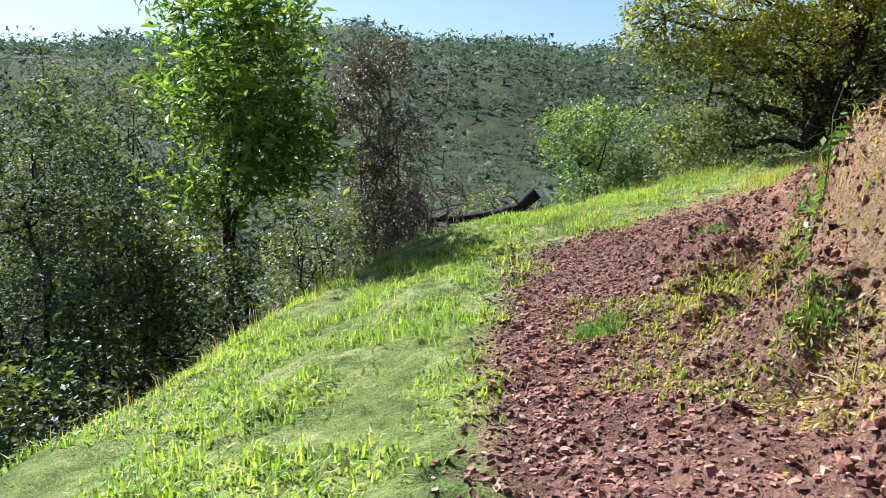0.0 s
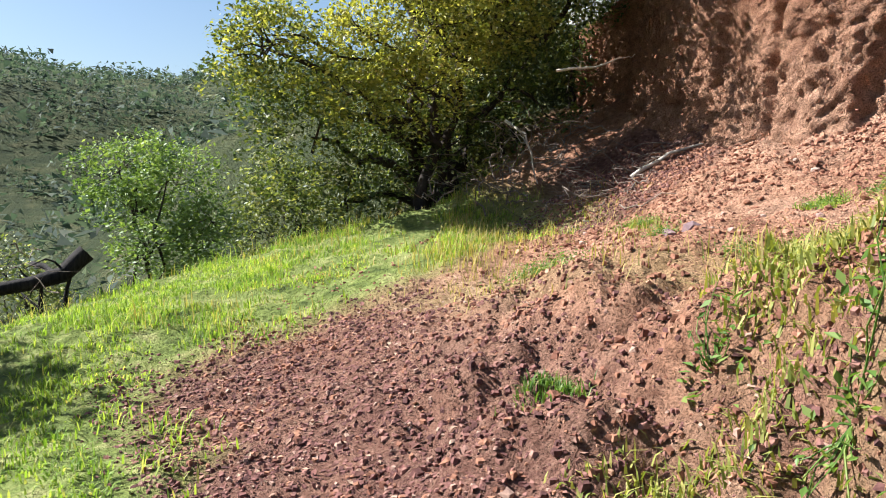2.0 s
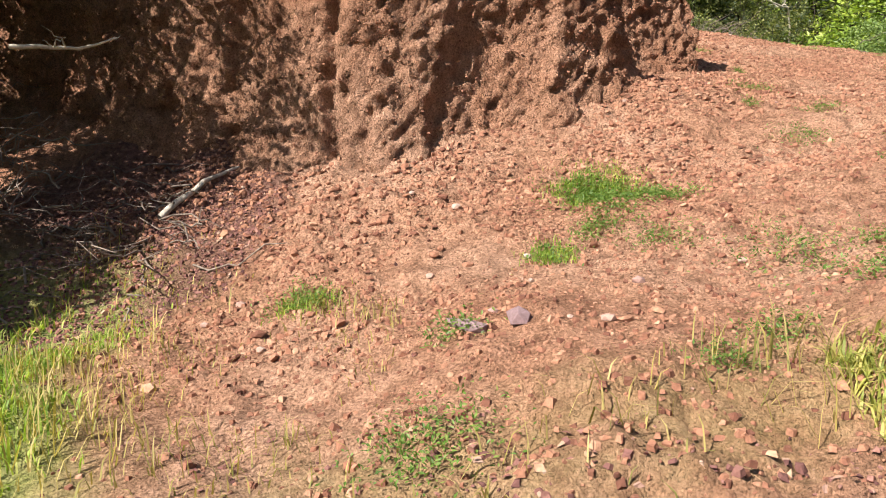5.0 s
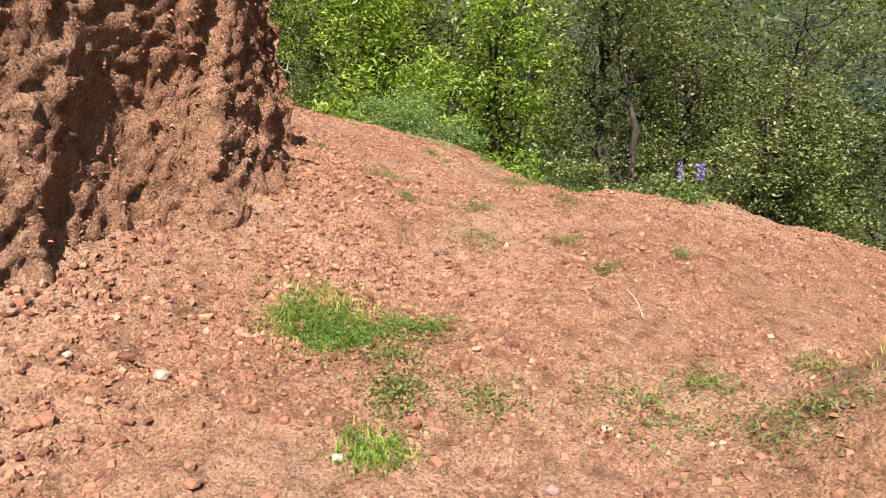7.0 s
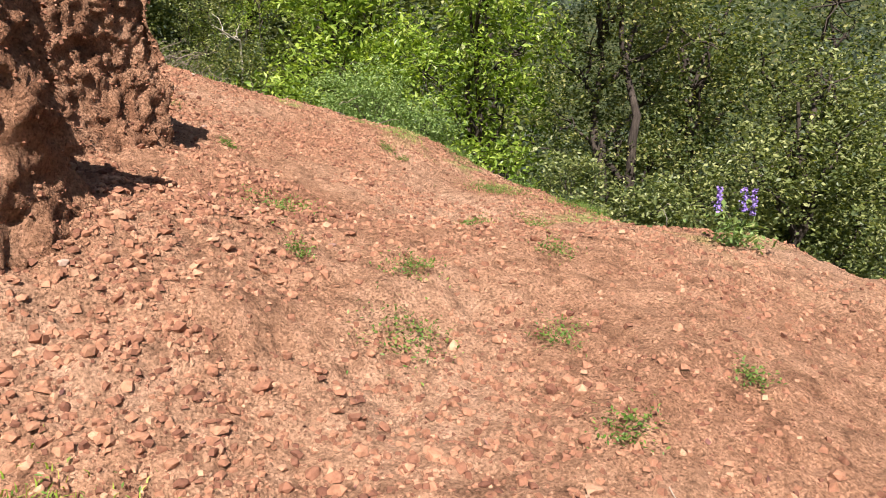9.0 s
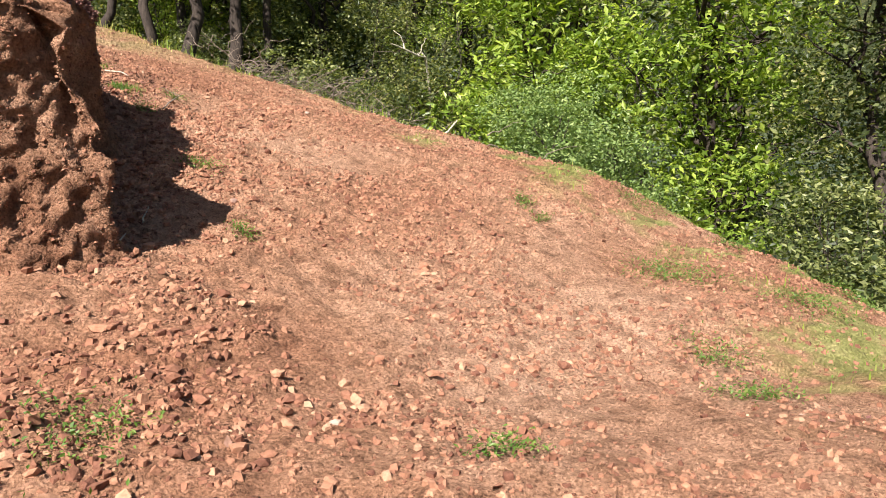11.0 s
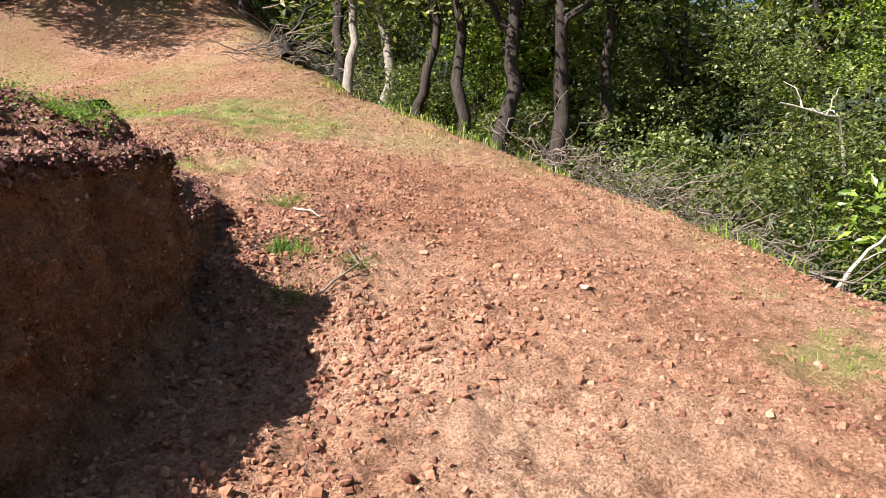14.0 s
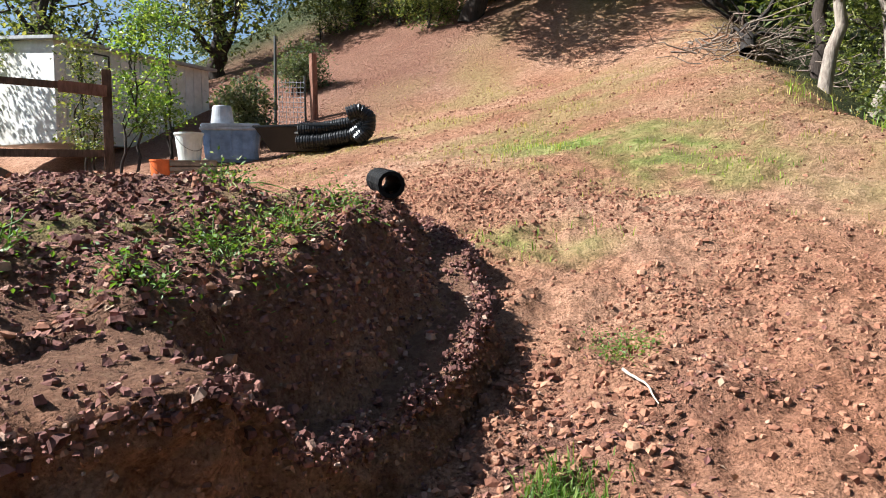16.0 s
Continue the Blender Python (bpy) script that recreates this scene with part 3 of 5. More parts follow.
def tree(name, x, y, top, spread, n, leaf, mat, label, category="tree", trunk=0.1, bark=None, low=0.3, stems=1, seed=0, blobs=None, lobes=9, group="", clump=None, limbs=True, lean=(0, 0), slim=0.42):
    """A tapered trunk with limbs, and a crown of single leaves in uneven lobes."""
    r = np.random.default_rng(1000 + seed)
    z0 = one_z(x, y)
    h = top - z0
    if blobs is None:
        blobs = []
        for q in range(lobes):
            t = (q + 0.5) / lobes
            zz = z0 + h * (low + (1 - low) * (0.12 + 0.8 * t))
            wide = spread * math.sin(math.pi * (0.2 + 0.68 * t)) ** 0.7
            a = r.uniform(0, 2 * math.pi)
            rr = wide * r.uniform(0.3, 0.6)
            s = spread * r.uniform(0.36, 0.55)
            blobs.append((x + lean[0] * t + rr * math.cos(a), y + lean[1] * t + rr * math.sin(a), zz, s, s, s * r.uniform(0.6, 0.9)))
    root = new(name)
    root.location = (x, y, z0)
    off = np.array([x, y, z0])
    wood = []
    ends = []
    for s in range(stems):
        foot = (x + (r.uniform(-0.12, 0.12) * stems if stems > 1 else 0), y + (r.uniform(-0.12, 0.12) * stems if stems > 1 else 0), z0 - 0.15)
        head = (x + lean[0] * 0.8 + r.uniform(-0.3, 0.3) * spread * (stems > 1), y + lean[1] * 0.8 + r.uniform(-0.3, 0.3) * spread * (stems > 1), z0 + h * r.uniform(0.78, 0.9))
        line = bent(foot, head, 0.24, 14, r)
        rad = trunk * np.linspace(1.15, 0.2, 14) / (1 + 0.25 * (stems - 1))
        wood.append(tube(line, rad, 8))
        ends.append(line)
    if limbs:
        for b in blobs:
            line = ends[r.integers(len(ends))]
            k = int(np.clip(np.searchsorted(line[:, 2], b[2] - 0.3 * b[5] - 0.15 * h), 2, 11))
            v, f = tube(bent(line[k], (b[0], b[1], b[2] + 0.2 * b[5]), 0.4, 8, r), trunk * np.linspace(0.5, 0.1, 8), 5)
            under(new("limb", mesh_np("limb", v - off, f, bark or M_BARK, True)), root)
    n, leaf, slim = (int(n * 1.65), leaf * 1.08, slim * 1.3) if leaf < 0.095 else (int(n * 1.2), leaf * 1.42, slim)
    pts, cent = crown_points(blobs, n, clump or leaf * 1.3, r)
    if limbs:
        bl, thin = np.array(blobs), []
        for c in cent[:: max(1, len(cent) // 50)]:
            b = bl[np.argmin(((bl[:, :3] - c) ** 2).sum(1))]
            thin.append(tube(bent((b[0], b[1], b[2]), c, 0.35, 5, r), trunk * np.linspace(0.14, 0.03, 5), 4))
        v, f = gather(thin)
        tagged(under(new("twig_mass", mesh_np("twig_mass", v - off, f, bark or M_BARK, True)), root), kind="stuff")
    v, f = gather(wood)
    tr = under(new("trunk", mesh_np("trunk", v - off, f, bark or M_BARK, True)), root)
    v, f = leaf_quads(pts, leaf, r, slim=slim)
    cr = under(new("crown", mesh_np("crown", v - off, f, mat)), root)
    return tagged(root, label, category, group)


def twig_heap(name, x, y, z, size, n, mat, label, seed, rise=0.6, thick=0.006, category="brushwood", curl=0.5, length=0.6):
    """Dry twigs, bent and crossed."""
    r = np.random.default_rng(seed)
    root_z = one_z(x, y) if z is None else z
    out = []
    for _ in range(n):
        p = np.array([r.normal(0, size[0]), r.normal(0, size[1]), 0])
        p[2] = one_base(x + p[0], y + p[1]) - root_z + abs(r.normal(0, size[2]))
        a, e = r.uniform(0, 2 * math.pi), r.uniform(-0.2, 1.0) * rise
        q = p + length * r.uniform(0.4, 1.3) * np.array([math.cos(a) * math.cos(e), math.sin(a) * math.cos(e), math.sin(e)])
        th = thick * r.uniform(0.5, 1.6)
        out.append(tube(bent(p, q, curl, 7, r), np.linspace(th, th * 0.3, 7), 4))
    v, f = gather(out)
    ob = new(name)
    ob.location = (x, y, root_z)
    tagged(under(new("twig_tangle", mesh_np("twig_tangle", v, f, mat, True)), ob), kind="stuff")
    return tagged(ob, label, category)


def one_base(x, y):
    return float(lie(np.array([x]), np.array([y]))[0])


# the trees round the first bend
M_BROWNLEAF = leaf_material("dead_leaves", [(0, (0.045, 0.03, 0.025)), (0.5, (0.1, 0.065, 0.05)), (0.85, (0.16, 0.11, 0.075)), (1, (0.12, 0.15, 0.06))], 0.15)
tree("bay_tree", -2.75, 9.5, 4.6, 1.5, 7000, 0.12, M_BAY, "slender bay tree with sunlit green leaves below the grass shoulder", trunk=0.06, stems=3, low=0.36, seed=1, slim=0.3, lobes=8)
tree("scrub_oak", -4.3, 7.0, 2.9, 1.8, 11000, 0.06, M_GREY, "dark grey-green scrub oak on the slope below the grass", trunk=0.06, stems=3, low=0.1, seed=2)
tree("scrub_oak", -4.9, 10.3, 3.6, 1.9, 11000, 0.065, M_GREY, "tall grey-green scrub oak behind the bay tree", trunk=0.07, stems=3, low=0.1, seed=3)
tree("thicket_shrub", -3.0, 7.3, 1.6, 1.15, 6500, 0.06, M_OAK, "dense dark thicket shrub under the bay tree", "shrub", trunk=0.04, stems=4, low=0.05, seed=4)
tree("thicket_shrub", -3.4, 4.9, 0.75, 1.3, 6500, 0.06, M_OAK, "dense dark thicket shrub below the grass edge", "shrub", trunk=0.04, stems=4, low=0.05, seed=5)
tree("thicket_shrub", -2.3, 11.0, 1.7, 1.1, 5000, 0.06, M_OAK, "dark leafy shrub in the shade of the bay tree", "shrub", trunk=0.04, stems=4, low=0.05, seed=6)
tree("thicket_shrub", -5.6, 8.4, 1.9, 1.9, 6000, 0.065, M_OAK, "dark shrub filling the slope among scrub oaks", "shrub", trunk=0.04, stems=4, low=0.05, seed=7)
tree("sapling", -5.9, 10.7, 4.6, 0.9, 900, 0.06, M_GREY, "thin almost bare sapling against the sky", "sapling", trunk=0.04, stems=2, low=0.2, seed=8)
tree("dead_bush", -1.6, 12.1, 4.1, 1.0, 12500, 0.045, M_BROWNLEAF, "tall half-dead reddish-brown bush on the shoulder's edge", "bush", trunk=0.06, stems=5, low=0.15, seed=9, bark=M_TWIG)
tree("green_bush", 2.35, 17.0, 3.0, 1.9, 11000, 0.08, M_LOW, "rounded green bush beyond the grassy rim", "bush", trunk=0.07, stems=3, low=0.1, seed=10)
tree("green_bush", 4.3, 15.0, 2.7, 1.3, 4500, 0.07, M_OLIVE, "grey-green bush beyond the grassy rim", "bush", trunk=0.05, stems=3, low=0.05, seed=11)
tree("green_bush", 0.2, 15.6, 1.3, 1.1, 3500, 0.07, M_OLIVE, "low olive-green bush beyond the rim", "bush", trunk=0.05, stems=3, low=0.05, seed=12)
OAK_LOBES = [(2.7, 10.9, 3.6, 0.7, 0.7, 0.7), (3.2, 11.6, 3.7, 0.8, 0.7, 0.7), (3.3, 11.2, 2.6, 0.8, 0.8, 0.9), (3.6, 10.9, 1.9, 0.7, 0.6, 0.6), (4.2, 11.0, 3.0, 1.0, 0.7, 1.2), (4.9, 10.8, 2.6, 0.8, 0.6, 0.8),
             (5.5, 11.0, 5.5, 1.2, 1.2, 1.0), (5.5, 10.2, 4.6, 1.2, 0.9, 0.8), (5.9, 10.6, 3.4, 1.2, 0.7, 1.0), (6.8, 9.9, 4.9, 1.3, 1.0, 0.7), (7.3, 10.4, 5.5, 1.6, 1.4, 1.0), (6.4, 9.1, 5.0, 1.0, 0.8, 0.5),
             (6.0, 10.8, 6.6, 1.3, 1.2, 0.8), (6.0, 10.4, 6.3, 1.8, 1.4, 0.9), (4.9, 9.4, 5.5, 1.2, 0.9, 0.6), (5.7, 8.9, 5.6, 1.1, 0.9, 0.5), (7.6, 9.3, 6.0, 1.3, 1.0, 0.7), (8.3, 10.2, 5.2, 1.2, 1.0, 0.9)]
# leaves lightened to yellow: sunlight on this crown is put into their colour
M_SUNLITOAK = leaf_material("sunlit_oak_leaf", [(0, (0.13, 0.14, 0.03)), (0.5, (0.29, 0.28, 0.07)), (0.85, (0.46, 0.42, 0.11)), (1, (0.56, 0.48, 0.2))], 0.42, 0.45)
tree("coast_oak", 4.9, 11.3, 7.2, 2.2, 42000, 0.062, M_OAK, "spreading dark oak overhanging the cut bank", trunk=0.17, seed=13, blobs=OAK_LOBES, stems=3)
SUNLIT_LOBES = [(3.5, 9.9, 3.75, 0.55, 0.5, 0.6), (4.2, 9.8, 3.9, 0.75, 0.55, 0.6), (4.9, 9.7, 4.1, 0.7, 0.5, 0.5), (3.95, 9.8, 3.25, 0.6, 0.45, 0.4), (3.3, 9.9, 3.15, 0.4, 0.35, 0.35), (4.4, 9.7, 4.6, 0.9, 0.7, 0.5), (2.6, 10.4, 3.7, 0.5, 0.4, 0.5)]
tree("sunlit_oak", 4.5, 10.4, 5.2, 1.4, 10500, 0.055, M_SUNLITOAK, "small oak, sunlight put into its yellow leaf colour, before the dark oak", trunk=0.09, seed=33, blobs=SUNLIT_LOBES, stems=2)

for x, y, top, spread, n, seed in ((6.3, 11.4, 4.9, 1.3, 5500, 14), (6.9, 13.2, 5.4, 1.5, 5000, 15), (5.5, 12.6, 3.6, 1.2, 4500, 16), (7.9, 11.2, 6.4, 1.5, 5000, 17), (8.3, 14.5, 6.5, 1.8, 5000, 18)):
    tree("thicket_shrub", x, y, top, spread, n, 0.07, M_OAK, "dark thicket shrub behind the overhanging oak", "shrub", trunk=0.05, stems=4, low=0.03, seed=seed)

# trees and shrubs below the outer edge of the track
for x, y, top, spread, n, leaf, mat, kind, text, seed in (
    (18.0, -3.0, 9.2, 2.5, 11000, 0.11, M_BRIGHT, "leafy_tree", "broad tree with bright yellow-green leaves below the track", 21),
    (15.8, -5.2, 8.0, 2.3, 9000, 0.11, M_BRIGHT, "leafy_tree", "bright green tree behind the low shrubs", 22),
    (12.6, -7.6, 7.4, 2.0, 7000, 0.09, M_OAK, "dark_oak", "dark oak standing down the slope", 23),
    (8.9, -5.2, 5.2, 1.7, 14000, 0.07, M_OLIVE, "olive_oak", "round olive-green oak beside the outer edge of the track", 24),
    (7.2, -6.8, 6.6, 2.1, 14000, 0.075, M_OLIVE, "olive_oak", "large olive-green oak with grey limbs", 25),
    (12.1, -5.3, 8.2, 1.9, 11000, 0.075, M_OAK, "dark_oak", "dark oak with crooked limbs beyond the bright tree", 51),
    (13.9, -8.6, 9.0, 2.4, 8000, 0.09, M_OAK, "dark_oak", "tall dark oak down the slope", 52),
    (10.3, -8.4, 7.2, 2.3, 6500, 0.09, M_OAK, "dark_oak", "dark oak behind the olive-green oaks", 26),
    (5.2, -9.5, 7.5, 2.6, 7000, 0.09, M_OAK, "dark_oak", "dark oak at the foot of the far slope", 27),
):
    tree(kind, x, y, top, spread, n, leaf, mat, text, trunk=0.14, low=0.12, seed=seed, stems=2, lobes=12)
for x, y, top, spread, n, mat, text, seed in (
    (15.6, -2.0, 5.05, 1.35, 8500, M_LOW, "dense low green shrub spilling over the edge of the track", 31),
    (14.1, -1.6, 4.6, 1.05, 7000, M_LOW, "dense low green shrub on the edge of the track", 32),
    (12.9, -1.7, 4.15, 0.8, 4500, M_LOW, "small green shrub on the edge of the track", 33),
    (9.7, -2.9, 3.15, 0.85, 4500, M_OLIVE, "small olive shrub below the edge", 34),
    (11.4, -3.4, 3.5, 1.0, 4500, M_OLIVE, "sprawling olive shrub on the slope", 35),
    (18.0, 0.2, 5.0, 1.0, 4500, M_OAK, "dark shrub in the shade below the track", 36),
    (19.2, 1.2, 5.6, 1.1, 4500, M_OLIVE, "leafy shrub among the trunks", 37),
    (18.9, -0.9, 5.6, 1.2, 4500, M_OAK, "dark shrub over a shaded hollow", 38),
    (20.9, 2.9, 6.3, 1.2, 4500, M_OLIVE, "undergrowth shrub between dark trunks", 39),
    (22.0, 4.6, 7.0, 1.1, 4000, M_OAK, "undergrowth shrub beneath the oaks", 40),
    (23.4, 3.4, 8.6, 1.6, 5000, M_BRIGHT, "sunlit leafy shrub behind the dark trunks", 28),
    (21.6, 0.6, 7.6, 1.4, 5000, M_OLIVE, "sunlit leafy shrub in the hollow", 29),
    (20.2, -0.8, 7.4, 1.5, 5000, M_OLIVE, "sunlit olive shrub above the dark hollow", 19),
    (21.8, -2.4, 8.8, 1.9, 5500, M_BRIGHT, "sunlit green shrub behind the leaning snag", 20),
    (24.6, 5.4, 9.4, 1.5, 5000, M_OLIVE, "tall leafy shrub behind the trunks", 30),
):
    tree("shrub", x, y, top, spread, n, 0.05 if mat is M_LOW else 0.065, mat, text, "shrub", trunk=0.03, low=0.02, seed=seed, stems=4)
# the stand of dark trunks at the bend of the road
for x, y, top, trunk, seed, bark in (
    (20.6, 3.75, 11.5, 0.1, 41, M_BARK), (19.8, 3.15, 11.0, 0.12, 42, M_BARK), (22.7, 2.95, 12.0, 0.13, 43, M_BARK), (19.9, 2.2, 11.0, 0.14, 44, M_BARK), (20.9, 1.6, 11.5, 0.11, 45, M_BARK),
    (20.9, 4.45, 11.0, 0.09, 46, M_BARK), (24.9, 7.0, 13.0, 0.13, 47, M_BARK), (23.1, 6.35, 12.0, 0.1, 48, M_PALEBARK), (23.4, 5.8, 12.5, 0.11, 49, M_PALEBARK), (22.0, 0.2, 11.0, 0.13, 50, M_BARK),
):
    pale = bark is M_PALEBARK
    tree("woodland_oak", x, y, top, 1.9, 2300, 0.1, M_OAK if seed % 2 else M_OLIVE, ("pale-barked" if pale else "dark-barked") + " woodland oak at the edge of the road", trunk=trunk, low=0.4, seed=seed, lobes=8, bark=bark,
         group="stand of oaks by the road", lean=(0.5, -0.3))
for x, y, top, spread, seed in ((26, 2, 13, 3.2, 61), (24.5, -2.5, 12, 3.2, 62), (22, -6, 11, 3, 63), (28, 7, 15, 3.4, 64), (31, 12, 17, 3.4, 65), (20, -9, 10, 3.0, 66), (15, -12, 10, 3.2, 67),
                                (26, -7, 12, 3.2, 68), (27.5, 3.5, 10, 2.6, 69), (25, 0, 9, 2.4, 70), (33, 10, 16, 3, 71), (30, 3, 15, 3.4, 72), (29, -0.5, 13, 3.4, 73), (31, 7.5, 16, 3.4, 74), (34, 5, 17, 3.6, 75), (28, -5, 13, 3.4, 76), (31, -9, 13, 3.6, 77)):
    tree("woodland_oak", x, y, top, spread, 4000, 0.185, M_OAK if seed % 3 else M_OLIVE, "tall dark woodland oak in the valley behind the track", trunk=0.2, low=0.1, seed=seed, lobes=12, group="woods below the track")
# uphill, beside the road and the garden
for x, y, top, spread, seed in ((30.2, 16.8, 18.5, 3.6, 82), (28.4, 21.5, 18.0, 3.4, 83), (31.0, 20, 19, 3.4, 84), (33, 23, 20, 3.6, 85), (28, 24, 18, 3.6, 86), (23.5, 26, 16, 3.4, 87), (18.5, 27, 14, 3.0, 88), (37, 21, 20, 3.6, 89), (34, 15.2, 18, 3.0, 90)):
    tree("shade_oak", x, y, top, spread, 5200, 0.145, M_OAK, "dark spreading oak that shades the road uphill", trunk=0.3, low=0.16 if seed < 85 else 0.02, seed=seed, lobes=12, group="oaks above the road")
SHADE_LOBES = [(24.5, 17.0, 14.0, 2.0, 1.8, 1.1), (26.0, 15.4, 13.8, 2.0, 1.6, 1.0), (22.8, 16.2, 14.2, 1.8, 1.5, 1.0), (28.0, 16.0, 14.6, 2.0, 1.8, 1.1), (26.0, 18.5, 15.6, 2.2, 2.0, 1.2), (28.6, 18.6, 15.2, 2.2, 2.0, 1.3), (24.4, 19.2, 15.2, 2.0, 1.8, 1.1)]
tree("shade_oak", 27.3, 17.7, 17.5, 3.6, 9000, 0.15, M_OAK, "wide dark oak reaching over the bare slope uphill", trunk=0.32, seed=81, blobs=SHADE_LOBES, group="oaks above the road")
for x, y, rise, spread, seed in ((26.9, 18.8, 1.9, 1.3, 101), (28.6, 18.4, 2.2, 1.4, 102), (27.2, 21.0, 2.0, 1.5, 103), (29.2, 16.2, 1.8, 1.2, 104), (26.6, 23.6, 2.2, 1.6, 105)):
    tree("thicket_shrub", x, y, one_z(x, y) + rise, spread, 3500, 0.09, M_OAK, "dark undergrowth shrub in the shade of the uphill oaks", "shrub", trunk=0.05, stems=4, low=0.02, seed=seed)
for x, y, top, spread, n, mat, text, seed in ((16.9, 16.2, 9.4, 0.55, 1300, M_BAY, "slender young green tree in the garden", 91), (17.8, 17.0, 9.6, 0.6, 1300, M_BAY, "slender young green tree by the shed", 92),
                                              (16.4, 17.6, 8.9, 0.6, 1000, M_OLIVE, "young grey-green tree beside the shed", 93), (19.3, 16.6, 8.0, 0.75, 3000, M_GREY, "silvery grey garden shrub by the fence", 94),
                                              (15.2, 21.5, 9.5, 1.3, 3500, M_OLIVE, "bushy tree behind the pale shed", 95), (22.4, 19.2, 9.3, 0.9, 2500, M_GREY, "dry grey shrub on the bare slope", 96)):
    tree("garden_tree", x, y, top, spread, n, 0.08, mat, text, "tree", trunk=0.035, low=0.15, seed=seed, stems=2)


# ---- far slopes: low woods and scrub, too many to count ----
def scrub(name, places, sizes, mat, label, seed):
    r = np.random.default_rng(seed)
    n = len(places)
    # sprays of foliage all over each rounded crown
    m = 38
    u = r.normal(0, 1, (n, m, 3))
    u[..., 2] = np.abs(u[..., 2]) - 0.25
    u /= np.linalg.norm(u, axis=-1, keepdims=True)
    c = places[:, None] + u * sizes[:, None, None] * np.array([1.0, 1.0, 0.95]) * r.uniform(0.55, 1.1, (n, m, 1))
    k = sizes[:, None, None, None] * r.uniform(0.08, 0.19, (n, m, 1, 1))
    spray = (c[:, :, None] + r.normal(0, 1, (n, m, 3, 3)) * k * np.array([0.9, 0.9, 0.7])).reshape(-1, 3)
    ob = new(name, mesh_np(name, spray, np.arange(len(spray)).reshape(-1, 3), mat, False))
    return tagged(ob, label, "scrub", kind="stuff")


# haze of distance is mixed into these leaf colours as a blue tint
M_HAZYSCRUB = leaf_material("hazy_far_scrub", [(0, (0.04, 0.06, 0.042)), (0.5, (0.075, 0.1, 0.068)), (0.85, (0.125, 0.15, 0.1)), (1, (0.17, 0.17, 0.13))], 0.4, 0.8, (1.0, 1.1, 0.85))
az = rng.uniform(-math.pi, math.pi, 36000)
rad = 20 + 304 * rng.random(36000) ** 0.75
sx, sy = 6 + rad * np.cos(az), 4 + rad * np.sin(az)
wanted = (np.abs(np.arctan2(sy, sx - 2) - math.pi / 2) < 0.95) | ((sy < 2) & (sx > -5)) | (sx > 24)
wanted &= ~((np.abs((sy - 15) - 0.66 * (sx - 35)) < 6) & (sx > 20) & (rad < 60))
wanted &= (rad > 34) | ((sy > 16.5) & (sx < 9)) | (sy < -10)
wanted &= vnoise(sx / 22, sy / 22, 0, 17) > -0.7
sx, sy, rad = sx[wanted][:8500], sy[wanted][:8500], rad[wanted][:8500]
sizes = (0.9 + 2.0 * rng.random(len(sx)) ** 1.5) * (0.6 + rad / 200) * np.where(rad < 36, 0.72, 1.0)
scrub("hillside_scrub", np.stack([sx, sy, lie(sx, sy) + sizes * 0.12], -1), sizes, M_HAZYSCRUB, "dense dark green scrub covering the far hillsides", 5)


# ---- grass ----
def blades(places, heights, widths, r, lean=0.9):
    """Bent blades: five corners each."""
    n = len(places)
    a = r.uniform(0, 2 * math.pi, n)
    d = np.stack([np.cos(a), np.sin(a), 0 * a], -1)
    s = np.stack([-np.sin(a), np.cos(a), 0 * a], -1)
    k = (r.random(n) * lean)[:, None]
    h, w = heights[:, None], widths[:, None]
    up = np.array([[0, 0, 1.0]])
    mid, tip = places + up * h * 0.55 + d * h * k * 0.35, places + up * h * (1 - 0.35 * k) + d * h * k * 1.1
    v = np.stack([places - s * w, places + s * w, mid + s * w * 0.8, mid - s * w * 0.8, tip], 1).reshape(-1, 3)
    i = np.arange(n)[:, None] * 5
    return v, [i + np.array([[0, 1, 2, 3]]), i + np.array([[3, 2, 4]])]


def sow(n, x0, x1, y0, y1, density, r):
    x, y = r.uniform(x0, x1, n), r.uniform(y0, y1, n)
    keep = r.random(n) < density(x, y)
    x, y = x[keep], y[keep]
    return np.stack([x, y, ground_z(x, y) - 0.004], -1)


def grass(name, places, height, width, mat, label, r, lean=0.6):
    tall = height * r.uniform(0.45, 1.3, len(places)) * (0.8 + 0.5 * np.clip(fbm(places[:, 0] * 1.7, places[:, 1] * 1.7, 0, 2, 12), -0.6, 1))
    v, f = blades(places, tall, width * r.uniform(0.6, 1.3, len(places)), r, lean)
    return tagged(new(name, mesh_np(name, v, f, mat)), label, "grass", kind="stuff")


r = np.random.default_rng(11)
clumpy = lambda x, y: np.clip(0.42 + 1.3 * fbm(x * 2.2, y * 2.2, 0, 3, 13), 0, 1)
p = sow(150000, -2.4, 5.2, 0.5, 11.2, lambda x, y: cover(x, y)[0] * clumpy(x, y) * 1.1, r)
grass("green_grass", p, 0.075, 0.0045, M_GRASS, "short bright green grass on the sunlit shoulder", r, 1.2)
p = sow(52000, -2.6, 5.6, 1.0, 11.6, lambda x, y: np.clip(cover(x, y)[1] * clumpy(x, y) + 0.2 * sstep(0.5, 0.05, np.abs(seg_distance(x, y, BENCH[22:])[0] - 0.1)), 0, 1), r)
grass("dry_grass", p, 0.17, 0.003, M_DRYGRASS, "thin straw-coloured grass along the bank and the rim", r, 1.1)
